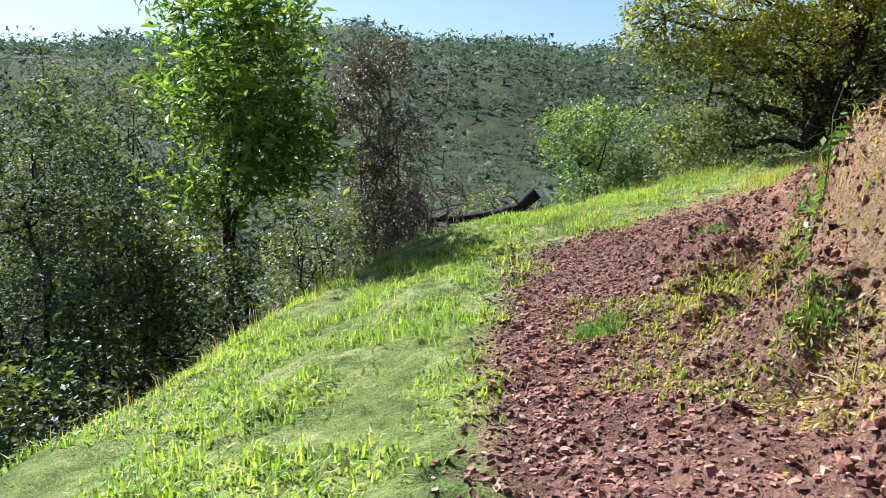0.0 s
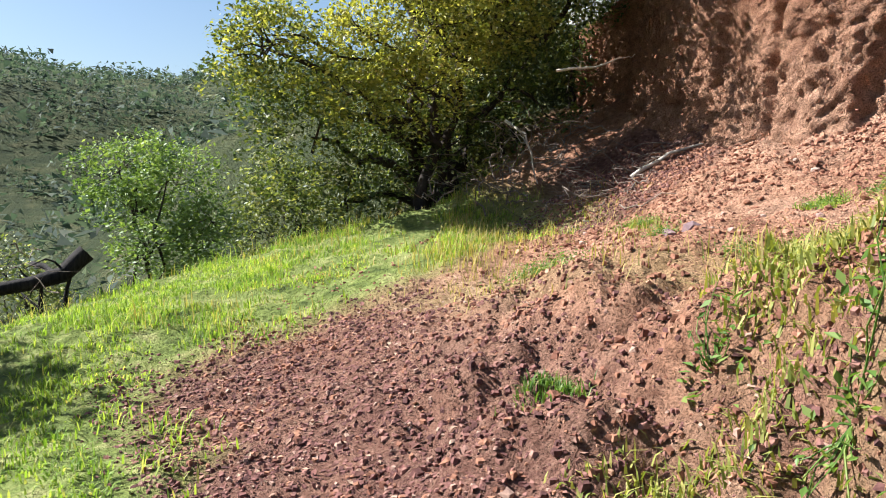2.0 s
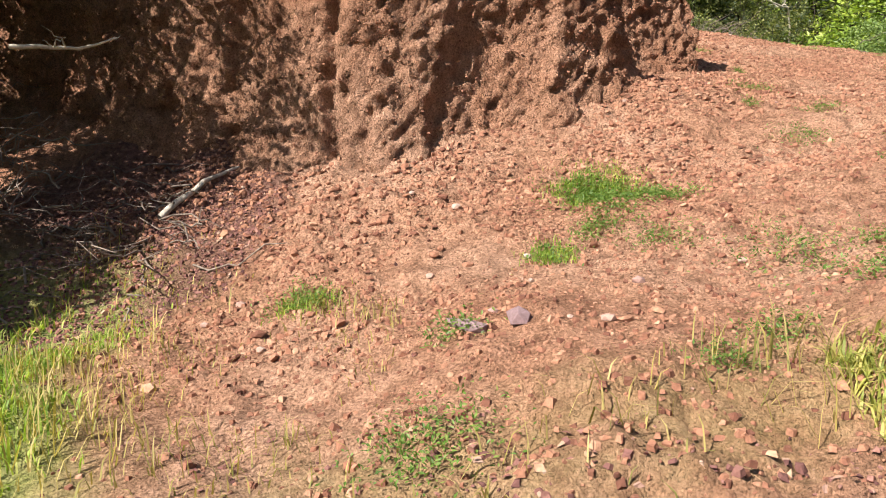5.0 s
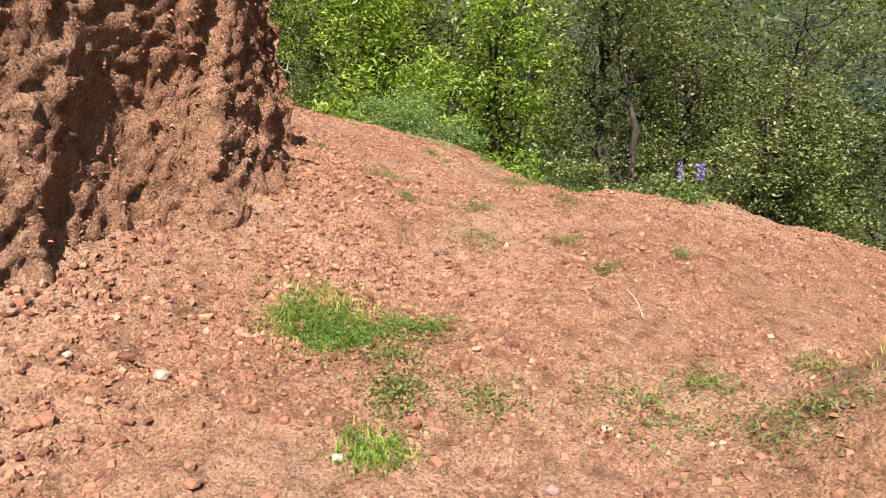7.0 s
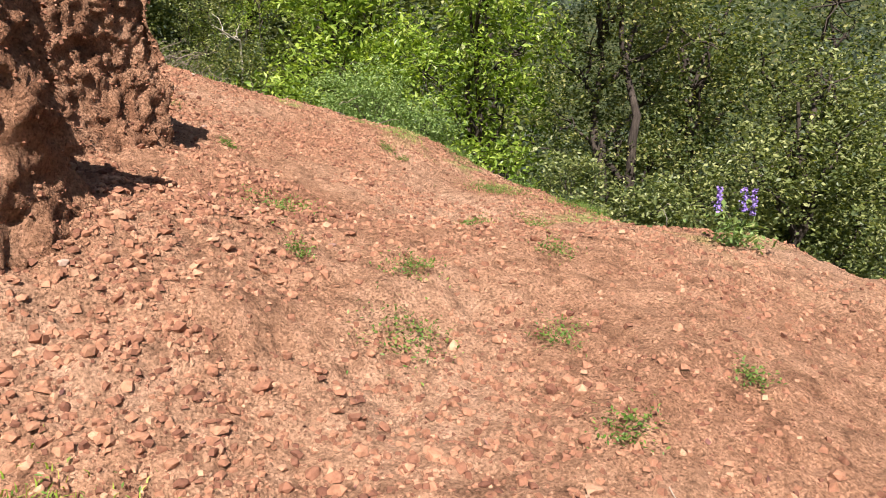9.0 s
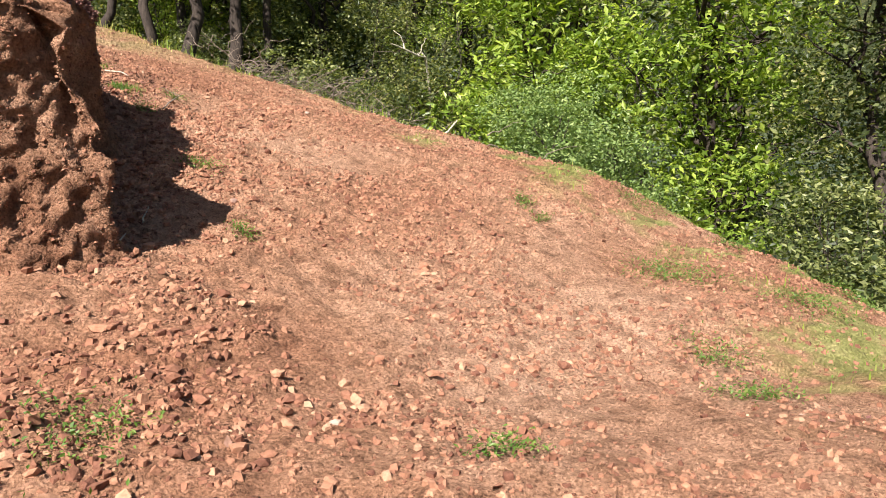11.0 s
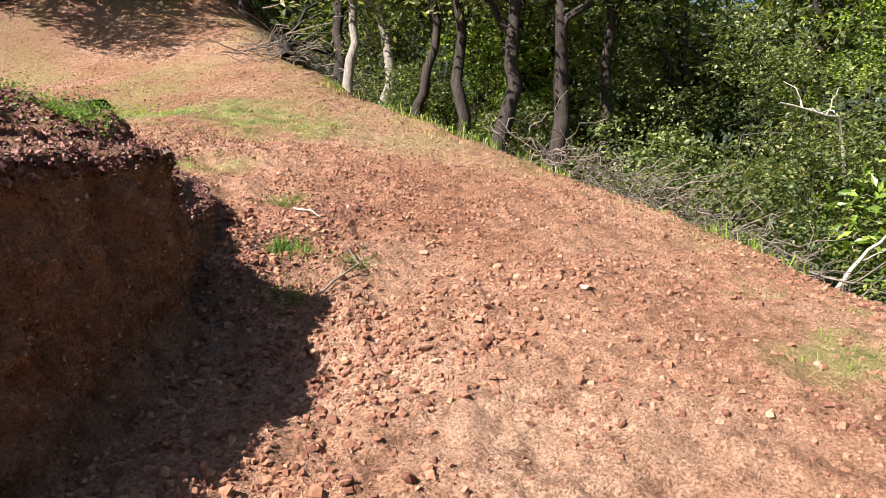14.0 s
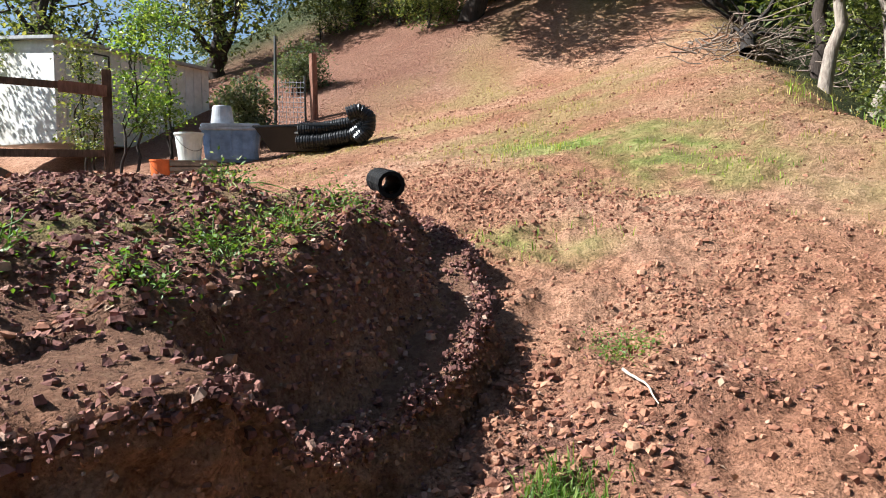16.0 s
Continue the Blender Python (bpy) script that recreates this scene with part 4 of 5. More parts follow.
p = sow(60000, 6, 20.5, -2.0, 10, lambda x, y: np.clip(cover(x, y)[0] * clumpy(x, y) * (1 - 0.75 * inside(x, y, KNOLL)) * (0.4 + 0.6 * sstep(13, 15, x)), 0, 1), r)
grass("road_grass", p, 0.06, 0.004, M_GRASS, "patchy short green grass on the clay road", r)
p = sow(60000, 13, 26, 1, 18, lambda x, y: cover(x, y)[1] * clumpy(x, y), r)
grass("road_dry_grass", p, 0.08, 0.004, M_DRYGRASS, "short yellow dry grass beside the road", r)
p = sow(9000, 14.5, 21, -0.6, 7, lambda x, y: sstep(0.3, 0.05, seg_distance(x, y, BENCH[9:16])[0]) * clumpy(x, y), r)
grass("edge_grass", p, 0.2, 0.005, M_GRASS, "tall tufted grass along the outer edge of the road", r, 1.0)
p = sow(16000, -2.0, 5.5, 6.8, 11.2, lambda x, y: sstep(0.55, 0.05, seg_distance(x, y, BENCH[21:])[0]) * clumpy(x, y), r)
grass("rim_grass", p, 0.2, 0.004, M_GRASS, "tall seeding grass on the rim of the shoulder", r, 1.0)


p = sow(36000, 0.7, 3.1, 0.6, 4.7, lambda x, y: 0.85 * np.clip(1.6 * fbm(x * 1.5, y * 1.5, 0, 3, 71) + 0.25, 0, 1) * sstep(0.7, 1.3, x), r)
grass("slope_weeds", p, 0.07, 0.005, M_SLOPE, "yellow-green weeds spreading over the first clay slope", r, 1.3)
p = sow(7000, 2.4, 4.2, 6.2, 7.8, lambda x, y: 0.25 * np.clip(1.5 * fbm(x * 1.2, y * 1.2, 0, 3, 72) + 0.05, 0, 1), r)
grass("straw_grass", p, 0.11, 0.0028, M_DRYGRASS, "sparse straw-coloured grass on the clay", r, 1.1)


# ---- weeds that can be picked out one by one ----
def tuft(name, x, y, size, n, mat, label, height, seed, width=0.005):
    r = np.random.default_rng(seed)
    n, height, width = int(n * 2.4), height * 0.62, width * 0.62
    q = np.stack([r.normal(0, size * 0.45, n), r.normal(0, size * 0.45, n), np.zeros(n)], -1)
    z0 = one_z(x, y)
    q[:, 2] = ground_z(q[:, 0] + x, q[:, 1] + y) - z0 - 0.004
    v, f = blades(q, height * r.uniform(0.4, 1.2, n), width * r.uniform(0.6, 1.3, n), r, 1.1)
    ob = new(name)
    ob.location = (x, y, z0)
    tagged(under(new("grass_clump", mesh_np("grass_clump", v, f, mat)), ob), kind="stuff")
    return tagged(ob, label, "weed", "weeds on the clay")




def leafy_weed(name, x, y, size, n, leaf, mat, label, seed, height=0.12, category="weed", stalks=True):
    r = np.random.default_rng(seed)
    z0 = one_z(x, y)
    q = np.stack([r.normal(0, size * 0.5, n), r.normal(0, size * 0.5, n), np.abs(r.normal(0, height * 0.5, n)) + 0.015], -1)
    q[:, 2] += ground_z(q[:, 0] + x, q[:, 1] + y) - z0
    v, f = leaf_quads(q, leaf, r, 0.6, 0.45)
    ob = new(name)
    ob.location = (x, y, z0)
    under(new("foliage", mesh_np("foliage", v, f, mat)), ob)
    if not stalks:
        return tagged(ob, label, category)
    stems = [tube(bent((0, 0, -0.02), c, 0.3, 5, r), np.linspace(0.004, 0.0015, 5), 4) for c in q[:: max(1, n // 14)]]
    v, f = gather(stems)
    tagged(under(new("stalk_mass", mesh_np("stalk_mass", v, f, mat)), ob), kind="stuff")
    return tagged(ob, label, category)


for k, (x, y, size, n, h) in enumerate(((5.45, 5.05, 0.4, 1500, 0.07), (5.25, 4.72, 0.26, 350, 0.05), (5.0, 5.05, 0.3, 260, 0.05), (4.72, 5.2, 0.18, 220, 0.06), (4.45, 5.45, 0.2, 120, 0.06), (4.5, 4.9, 0.22, 160, 0.06),
                                      (3.55, 5.95, 0.16, 130, 0.07), (4.2, 6.75, 0.22, 240, 0.06), (4.1, 4.35, 0.4, 300, 0.07), (3.6, 4.1, 0.35, 260, 0.07), (3.3, 4.75, 0.16, 110, 0.05), (6.2, 3.5, 0.22, 160, 0.06),
                                      (6.6, 3.2, 0.16, 110, 0.05), (6.5, 2.3, 0.14, 80, 0.05), (5.9, 2.9, 0.15, 80, 0.05), (7.3, 2.2, 0.14, 90, 0.05), (8.3, 0.6, 0.22, 160, 0.06), (7.7, 0.9, 0.2, 140, 0.06), (9.4, 0.1, 0.4, 420, 0.06),
                                      (8.7, -0.4, 0.3, 300, 0.08), (7.6, 3.4, 0.25, 160, 0.07), (10.9, 3.0, 0.2, 120, 0.06), (13.23, 3.64, 0.15, 200, 0.12), (12.7, 3.45, 0.16, 130, 0.08), (14.1, 4.0, 0.2, 160, 0.07), (13.1, 3.2, 0.14, 90, 0.06),
                                      (1.0, 4.0, 0.14, 200, 0.12), (1.75, 4.75, 0.15, 160, 0.1), (2.7, 6.0, 0.3, 300, 0.08), (6.9, 5.9, 0.1, 30, 0.05), (9.82, 2.79, 0.1, 90, 0.06), (10.79, 0.53, 0.14, 120, 0.06), (10.51, 0.49, 0.1, 80, 0.05),
                                      (10.99, -0.72, 0.3, 260, 0.07), (10.19, -1.12, 0.25, 200, 0.07), (9.18, -1.24, 0.25, 200, 0.07), (6.92, 3.65, 0.1, 60, 0.05), (5.21, 3.31, 0.14, 90, 0.06), (5.18, 2.58, 0.1, 60, 0.05),
                                      (4.1, 3.95, 0.2, 140, 0.07), (3.9, 3.29, 0.2, 120, 0.07), (3.07, 5.0, 0.14, 90, 0.06), (1.61, 3.04, 0.14, 140, 0.09))):
    if h > 0.08:
        tuft("weed_tuft", x, y, size, n, M_WEED, "low green weed tuft growing from the crumbly clay", h, 300 + k)
    else:
        leafy_weed("ground_weed", x, y, size * 0.85, int(n * 2.6), 0.021, M_WEED, "low leafy green weeds spreading over the crumbly clay", 300 + k, h * 0.95, stalks=False)
for k, (x, y, size, n) in enumerate(((5.62, 5.07, 0.3, 900), (5.45, 5.12, 0.26, 500), (4.48, 5.48, 0.16, 200), (4.2, 6.75, 0.18, 160))):
    tuft("weed_tuft", x, y, size, n, M_GRASS, "bright green feathery weed tuft on the crumbly clay", 0.085, 380 + k)
for k, (x, y, s, n, h) in enumerate(((1.9, 3.75, 0.16, 110, 0.2), (2.05, 4.3, 0.13, 70, 0.14), (2.3, 3.1, 0.35, 320, 0.16), (1.6, 2.7, 0.3, 220, 0.12), (2.6, 3.9, 0.35, 260, 0.12), (3.1, 3.3, 0.4, 300, 0.14), (2.5, 2.4, 0.4, 300, 0.12))):
    leafy_weed("broadleaf_weed", x, y, s, n if k < 2 else n * 2, 0.045 if k < 2 else 0.028, M_WEED if k < 2 else M_DRYGRASS, "yellow-green weed growing out of the small clay cut", 400 + k, h)
for k, (x, y, s, n) in enumerate(((12.6, 4.6, 0.3, 260), (12.95, 4.75, 0.22, 180), (13.3, 4.9, 0.2, 120), (12.2, 4.3, 0.18, 110), (11.9, 4.6, 0.2, 110), (13.0, 5.3, 0.2, 100))):
    leafy_weed("fern_weed", x, y, s * 0.8, n * 2, 0.024, M_WEED, "ferny green weed on the rubble of the bank top", 420 + k, 0.09)


def lupine():
    x, y = 6.3, 0.8
    ob = leafy_weed("lupine", x, y, 0.2, 260, 0.06, M_LOW, "lupine with purple flower spikes at the edge of the track", 440, 0.2, "wildflower")
    m = piece_material("lupine_petal", [(0, (0.2, 0.12, 0.45)), (1, (0.42, 0.3, 0.7))], 0.6)
    r = np.random.default_rng(5)
    for dx, dy in ((-0.12, 0.05), (0.1, 0.08), (0.02, -0.1)):
        t = np.repeat(np.linspace(0, 1, 14), 6)
        q = np.stack([dx + r.normal(0, 0.012, 84), dy + r.normal(0, 0.012, 84), 0.22 + 0.16 * t], -1)
        v, f = leaf_quads(q, 0.022, r, 0.2, 0.8)
        under(new("flower_spike", mesh_np("flower_spike", v, f, m)), ob)


lupine()


# ---- clods and stones ----
def pebble_shape(r, sides=1):
    bm = bmesh.new()
    bmesh.ops.create_icosphere(bm, subdivisions=sides, radius=1.0)
    v = np.array([p.co[:] for p in bm.verts])
    f = np.array([[q.index for q in p.verts] for p in bm.faces])
    bm.free()
    return v, f


def crumb_shape():
    """A blunt crumb with five faces showing."""
    v = np.array([(-0.8, -0.75, -0.7), (0.75, -0.8, -0.7), (0.8, 0.75, -0.7), (-0.75, 0.8, -0.7), (-0.55, -0.5, 0.75), (0.5, -0.6, 0.7), (0.6, 0.5, 0.75), (-0.5, 0.55, 0.8)], float)
    f = np.array([(4, 5, 6, 7), (0, 1, 5, 4), (1, 2, 6, 5), (2, 3, 7, 6), (3, 0, 4, 7)])
    return v, f


def strew(name, places, sizes, mat, label, r, flat=(0.45, 0.9), category="clods", fine=False):
    v, f = crumb_shape() if fine else pebble_shape(r)
    sizes = sizes * (0.82 if fine else 0.9)
    n = len(places)
    d = v[None] * r.uniform(0.65, 1.3, (n, len(v), 1))
    d = d * np.stack([r.uniform(0.7, 1.3, n), r.uniform(0.7, 1.3, n), r.uniform(*flat, n)], -1)[:, None]
    a, t = r.uniform(0, 2 * math.pi, n), r.normal(0, 0.45, n)
    ca, sa, ct, st = np.cos(a)[:, None], np.sin(a)[:, None], np.cos(t)[:, None], np.sin(t)[:, None]
    X, Y, Z = d[..., 0], d[..., 1] * ct - d[..., 2] * st, d[..., 1] * st + d[..., 2] * ct
    d = np.stack([X * ca - Y * sa, X * sa + Y * ca, Z], -1) * sizes[:, None, None]
    ob = new(name, mesh_np(name, (places[:, None] + d).reshape(-1, 3), (f[None] + (np.arange(n) * len(v))[:, None, None]).reshape(-1, f.shape[1]), mat, False))
    return tagged(ob, label, category, kind="stuff")


r = np.random.default_rng(23)


def clod_density(x, y):
    g, d, l, w = cover(x, y)
    near = sstep(2.6, 0.1, seg_distance(x, y, FOOT)[0])
    return np.clip((0.42 + 0.58 * near) * (0.6 + 0.7 * fbm(x * 1.3, y * 1.3, 0, 3, 19)) * (1 - 0.8 * g) * (1 - w) * (1 - 0.6 * inside(x, y, KNOLL)), 0, 1)


p = sow(250000, 0.6, 16.5, -1.6, 8.6, lambda x, y: np.clip(1.25 * clod_density(x, y), 0, 1), r)
s = 0.007 + 0.017 * r.random(len(p)) ** 2.4
p[:, 2] += s * 0.25
strew("clay_clods", p, s, M_CLOD, "crumbled clods of orange clay strewn over the track", r, (0.6, 1.0), fine=True)
p = sow(56000, 2.0, 14, 0, 8.4, lambda x, y: clod_density(x, y) * sstep(3.2, 0.2, seg_distance(x, y, FOOT)[0]), r)
s = 0.01 + 0.024 * r.random(len(p)) ** 2.8
p[:, 2] += s * 0.35
strew("clay_rubble", p, s, M_CLOD, "coarser clay rubble fallen from the cut bank", r)
p = sow(30000, 10.8, 15.5, 3.6, 7.5, lambda x, y: inside(x, y, KNOLL) * 0.8, r)
s = 0.008 + 0.018 * r.random(len(p)) ** 2.8
p[:, 2] += s * 0.3
strew("bank_rubble", p, s, M_DARKCLOD, "dark crumbly rubble heaped on the bank top", r, fine=True)


p = bank_skin[r.choice(len(bank_skin), 14000)] + r.normal(0, 0.006, (14000, 3))
s = 0.005 + 0.012 * r.random(len(p)) ** 2.6
strew("bank_crumbs", p, s, M_CLOD, "crumbs of clay clinging to the face of the bank", r, fine=True)


p = bank_lip[r.choice(len(bank_lip), 7000)] + r.normal(0, 0.02, (7000, 3))
s = 0.006 + 0.015 * r.random(len(p)) ** 2.4
strew("lip_rubble", p, s, M_DARKCLOD, "dark crumbs of earth along the lip of the bank", r, fine=True)
p = sow(14000, 15.2, 28, 2, 19, lambda x, y: (1 - cover(x, y)[0]) * (1 - cover(x, y)[3]) * 0.8, r)
s = 0.01 + 0.022 * r.random(len(p)) ** 2.5
strew("road_clods", p, s, M_CLOD, "clods of clay scattered over the road and slope uphill", r, fine=True)


def chips(name, places, size, mat, label, r):
    n = len(places)
    v, f = leaf_quads(places + np.array([0, 0, 0.008]), size, r, 0.85, 0.6)
    return tagged(new(name, mesh_np(name, v, f, mat)), label, "litter", kind="stuff")


p = sow(80000, 0.2, 5.6, 0.5, 8.8, lambda x, y: cover(x, y)[2] * 0.95, r)
p[:, 2] += 0.004
s = 0.007 + 0.016 * r.random(len(p)) ** 2.4
strew("dark_clods", p, s, M_DARKCLOD, "purple-brown clods and chips on the first clay slope", r, fine=True)
p = sow(26000, 0.2, 5.6, 0.5, 8.8, lambda x, y: cover(x, y)[2] * 0.9, r)
chips("leaf_litter", p, 0.034, M_CHIP, "brown dry leaves and bark chips lying on the clay", r)
p = sow(32000, 10.6, 15.4, 2.8, 7, lambda x, y: cover(x, y)[2] * 0.7, r)
chips("leaf_litter", p, 0.034, M_CHIP, "dry leaves and chips along the foot of the bank", r)
p = sow(5000, 2.5, 15, -1, 6.5, lambda x, y: 0.35 * clod_density(x, y), r)
chips("dry_leaf_scatter", p, 0.035, M_CHIP, "scattered dry leaf scraps on the track", r)


def stone(x, y, size, label, seed, mat=None, flat=0.6, turn=0.0):
    r = np.random.default_rng(seed)
    v, f = pebble_shape(r, 1)
    size = np.array(size) * (1.0 if seed < 10 else 0.62)
    v = v * (1 + 0.3 * vnoise(v[:, :1] * 1.7 + seed, v[:, 1:2] * 1.7, v[:, 2:] * 1.7, 3) + 0.08 * vnoise(v[:, :1] * 5 + seed, v[:, 1:2] * 5, v[:, 2:] * 5, 4))
    v = np.sign(v) * np.abs(v) ** 0.85 * np.array(size)
    ob = new("stone", mesh_np("stone", v, f, mat or M_STONE, False))
    ob.matrix_world = pose(x, y, one_z(x, y) + size[2] * 0.45, r.uniform(-8, 8), r.uniform(-8, 8), turn)
    return tagged(ob, label, "stone", "loose stones")


M_PURPLE = piece_material("purple_stone", [(0, (0.2, 0.13, 0.13)), (1, (0.3, 0.2, 0.2))], 0.8, 50, True)
M_WHITE_STONE = piece_material("pale_stone", [(0, (0.5, 0.4, 0.3)), (1, (0.62, 0.5, 0.38))], 0.85, 50, True)
stone(3.54, 5.68, (0.09, 0.055, 0.045), "purplish angular stone lying on the clay", 1, M_PURPLE, turn=20)
stone(3.58, 5.9, (0.11, 0.035, 0.03), "flat dark stone half sunk in the clay", 2, M_PURPLE, turn=60)
stone(5.42, 4.78, (0.06, 0.018, 0.015), "pale splinter of stone beside the grass patch", 3, M_WHITE_STONE, turn=-35)
for k in range(46):
    x = r.uniform(2.6, 13.5)
    y = 5.6 - 0.33 * (x - 3) + r.normal(0, 0.9)
    if inside(np.array([x]), np.array([y]), KNOLL)[0]:
        continue
    q = r.uniform(0.018, 0.045)
    stone(x, y, (q * r.uniform(0.9, 1.5), q, q * r.uniform(0.5, 0.8)), "small loose stone on the clay track", 30 + k, (M_STONE, M_CLOD, M_CLOD, M_STONE, M_CLOD)[k % 5], turn=r.uniform(0, 180))
for k in range(14):
    x, y = r.uniform(3.2, 5.6), r.uniform(5.6, 7.6)
    q = r.uniform(0.03, 0.055)
    stone(x, y, (q * r.uniform(0.9, 1.4), q, q * 0.7), "lump of clay and stone below the cut bank", 90 + k, (M_STONE, M_CLOD)[k % 2], turn=r.uniform(0, 180))


# ---- dead wood ----
def branch(name, points, radius, mat, label, seed, category="branch", twigs=0, bow=0.1):
    r = np.random.default_rng(seed)
    p = np.array(points, float)
    out = []
    line = np.concatenate([bent(a, b, bow, 6, r)[: None if k == len(p) - 2 else -1] for k, (a, b) in enumerate(zip(p[:-1], p[1:]))])
    out.append(tube(line, np.linspace(radius, radius * 0.35, len(line)), 7))
    for _ in range(twigs):
        k = r.integers(2, len(line))
        d = r.normal(0, 1, 3)
        d[2] = abs(d[2]) * 0.7
        out.append(tube(bent(line[k], line[k] + d * radius * 9, 0.4, 6, r), np.linspace(radius * 0.4, radius * 0.08, 6), 4))
    v, f = gather(out)
    o = p[0]
    ob = new(name, mesh_np(name, v - o, f, mat, True))
    ob.location = o
    return tagged(ob, label, category)


def on(x, y, up=0.0):
    return (x, y, one_z(x, y) + up)


branch("fallen_log", [(0.98, 13.8, 1.34), (0.67, 13.8, 1.06), (0.3, 13.8, 0.98), (-0.45, 13.8, 0.9), (-0.9, 13.7, 0.92), on(-1.9, 13.4, 0.3)], 0.13, M_CHAR, "black charred log arching over the rim", 1, "log", 2, 0.05)
branch("charred_prop", [(0.3, 13.75, -0.1), (0.36, 13.8, 0.45), (0.42, 13.8, 0.98)], 0.06, M_CHAR, "black charred limb propping the fallen log", 21, "branch", 2)
branch("charred_prop", [(0.6, 13.75, -0.1), (0.66, 13.8, 0.5), (0.8, 13.8, 1.15)], 0.055, M_CHAR, "forked black limb under the fallen log", 22, "branch", 2)
branch("leaning_snag", [on(17.05, -0.35, -0.1), (17.1, -0.75, one_z(17.05, -0.35) + 0.55), (17.15, -1.2, one_z(17.05, -0.35) + 1.0)], 0.032, M_BLEACH, "bleached bare snag leaning out from the edge", 2, "snag", 2)
branch("dead_limb", [on(19.4, -1.6, 0.9), (18.9, -1.2, 5.7), (18.4, -0.4, 5.85)], 0.035, M_BLEACH, "pale dead limb lying in the shrubs", 3, "branch", 3)
branch("hanging_branch", [(5.0, 9.6, 2.9), (5.05, 9.3, 2.75), (5.1, 9.15, 2.2)], 0.02, M_BLEACH, "thin bleached branch hanging from the oak", 4, "branch", 4)
branch("hanging_branch", [(5.0, 8.7, 3.35), (5.25, 8.4, 3.36), (5.45, 8.25, 3.45)], 0.016, M_BLEACH, "bleached dead twig against the dark bank", 5, "branch", 4)
branch("fallen_branch", [on(5.35, 8.0, 0.03), on(5.65, 7.8, 0.05), on(5.95, 7.65, 0.04)], 0.025, M_BLEACH, "pale stick lying in the litter at the bank foot", 6)
branch("stick", [on(9.89, 3.35, 0.015), on(10.03, 3.35, 0.03), on(10.16, 3.33, 0.015)], 0.007, M_BLEACH, "pale stick lying in the shadow of the bank", 7, "stick")
branch("stick", [on(9.55, 3.5, 0.01), on(9.6, 3.45, 0.03), on(9.68, 3.43, 0.02)], 0.006, M_BLEACH, "pale bent stick on the shaded clay", 8, "stick")
branch("stick", [on(13.91, 3.88, 0.02), on(13.85, 3.75, 0.03), on(13.77, 3.64, 0.02)], 0.007, M_BLEACH, "pale stick on the leaf litter below the bank", 9, "stick")
branch("stick", [on(12.7, 3.3, 0.02), on(13.0, 3.15, 0.05), on(13.25, 3.3, 0.02)], 0.008, M_TWIG, "grey twig on the leaf litter", 10, "stick", 3)
branch("stick", [on(4.7, 3.6, 0.01), on(4.85, 3.48, 0.015), on(4.97, 3.42, 0.01)], 0.004, M_BLEACH, "thin dry stalk on the track", 12, "stick")
twig_heap("brush_pile", 16.6, 0.6, None, (0.5, 0.5, 0.16), 230, M_TWIG, "pile of dry pale twigs along the edge of the track", 1, 0.7, 0.006)
twig_heap("brush_pile", 17.4, 1.7, None, (0.4, 0.5, 0.16), 190, M_TWIG, "tangle of dry curling stalks along the road's edge", 2, 0.8, 0.0055)
twig_heap("brush_pile", 15.9, -0.3, None, (0.45, 0.4, 0.12), 150, M_TWIG, "dry brown twigs under the low shrub", 3, 0.5, 0.007)
twig_heap("brush_pile", 14.2, -0.5, None, (0.7, 0.25, 0.07), 110, M_TWIG, "dry twigs along the foot of the low shrub", 4, 0.4, 0.006)
twig_heap("brush_pile", 5.1, 9.3, None, (0.5, 0.4, 0.3), 130, M_TWIG, "dry hanging twigs beneath the oak", 5, 0.9, 0.006)
twig_heap("brush_pile", 8.6, -3.2, None, (0.5, 0.4, 0.2), 120, M_BLEACH, "pale dead twigs below the olive-green oak", 6, 0.8, 0.008)
twig_heap("brush_pile", 5.2, 8.2, None, (0.4, 0.3, 0.04), 70, M_TWIG, "dry twigs lying in the shade of the bank", 7, 0.2, 0.006)
twig_heap("brush_pile", -1.0, 12.0, None, (0.42, 0.42, 1.0), 420, M_TWIG, "dead reddish stems of the tall bush", 8, 1.4, 0.009, length=1.0)
branch("felled_limb", [on(24.2, 8.0, 0.1), on(25.5, 8.6, 0.35), on(27.0, 9.0, 0.3)], 0.14, M_CHAR, "dark felled limb beside the road uphill", 14, "log", 6)
twig_heap("brush_pile", 25.0, 8.0, None, (0.9, 0.6, 0.25), 120, M_TWIG, "heap of cut branches beside the road uphill", 9, 0.5, 0.014, length=1.2)
branch("buried_root", [(6.62, 5.55, 4.05), (6.66, 5.4, 3.85), (6.72, 5.2, 3.7)], 0.012, M_CHAR, "dark root sticking out of the cut bank", 15, "root", 2)


# ---- the garden by the road ----
def box_bm(size, at=(0, 0, 0), turn=None, bevel=0.01):
    bm = bmesh.new()
    bmesh.ops.create_cube(bm, size=1.0)
    bmesh.ops.scale(bm, vec=size, verts=bm.verts)
    if bevel:
        bmesh.ops.bevel(bm, geom=bm.edges[:], offset=min(bevel, min(size) * 0.3), segments=2, affect="EDGES")
    if turn is not None:
        bmesh.ops.transform(bm, matrix=turn, verts=bm.verts)
    bmesh.ops.translate(bm, vec=at, verts=bm.verts)
    return bm


def part(name, bm, mat, parent, label=""):
    me = bpy.data.meshes.new(name)
    bm.to_mesh(me)
    bm.free()
    me.materials.append(mat)
    ob = under(new(name, me), parent)
    return tagged(ob, label) if label else ob


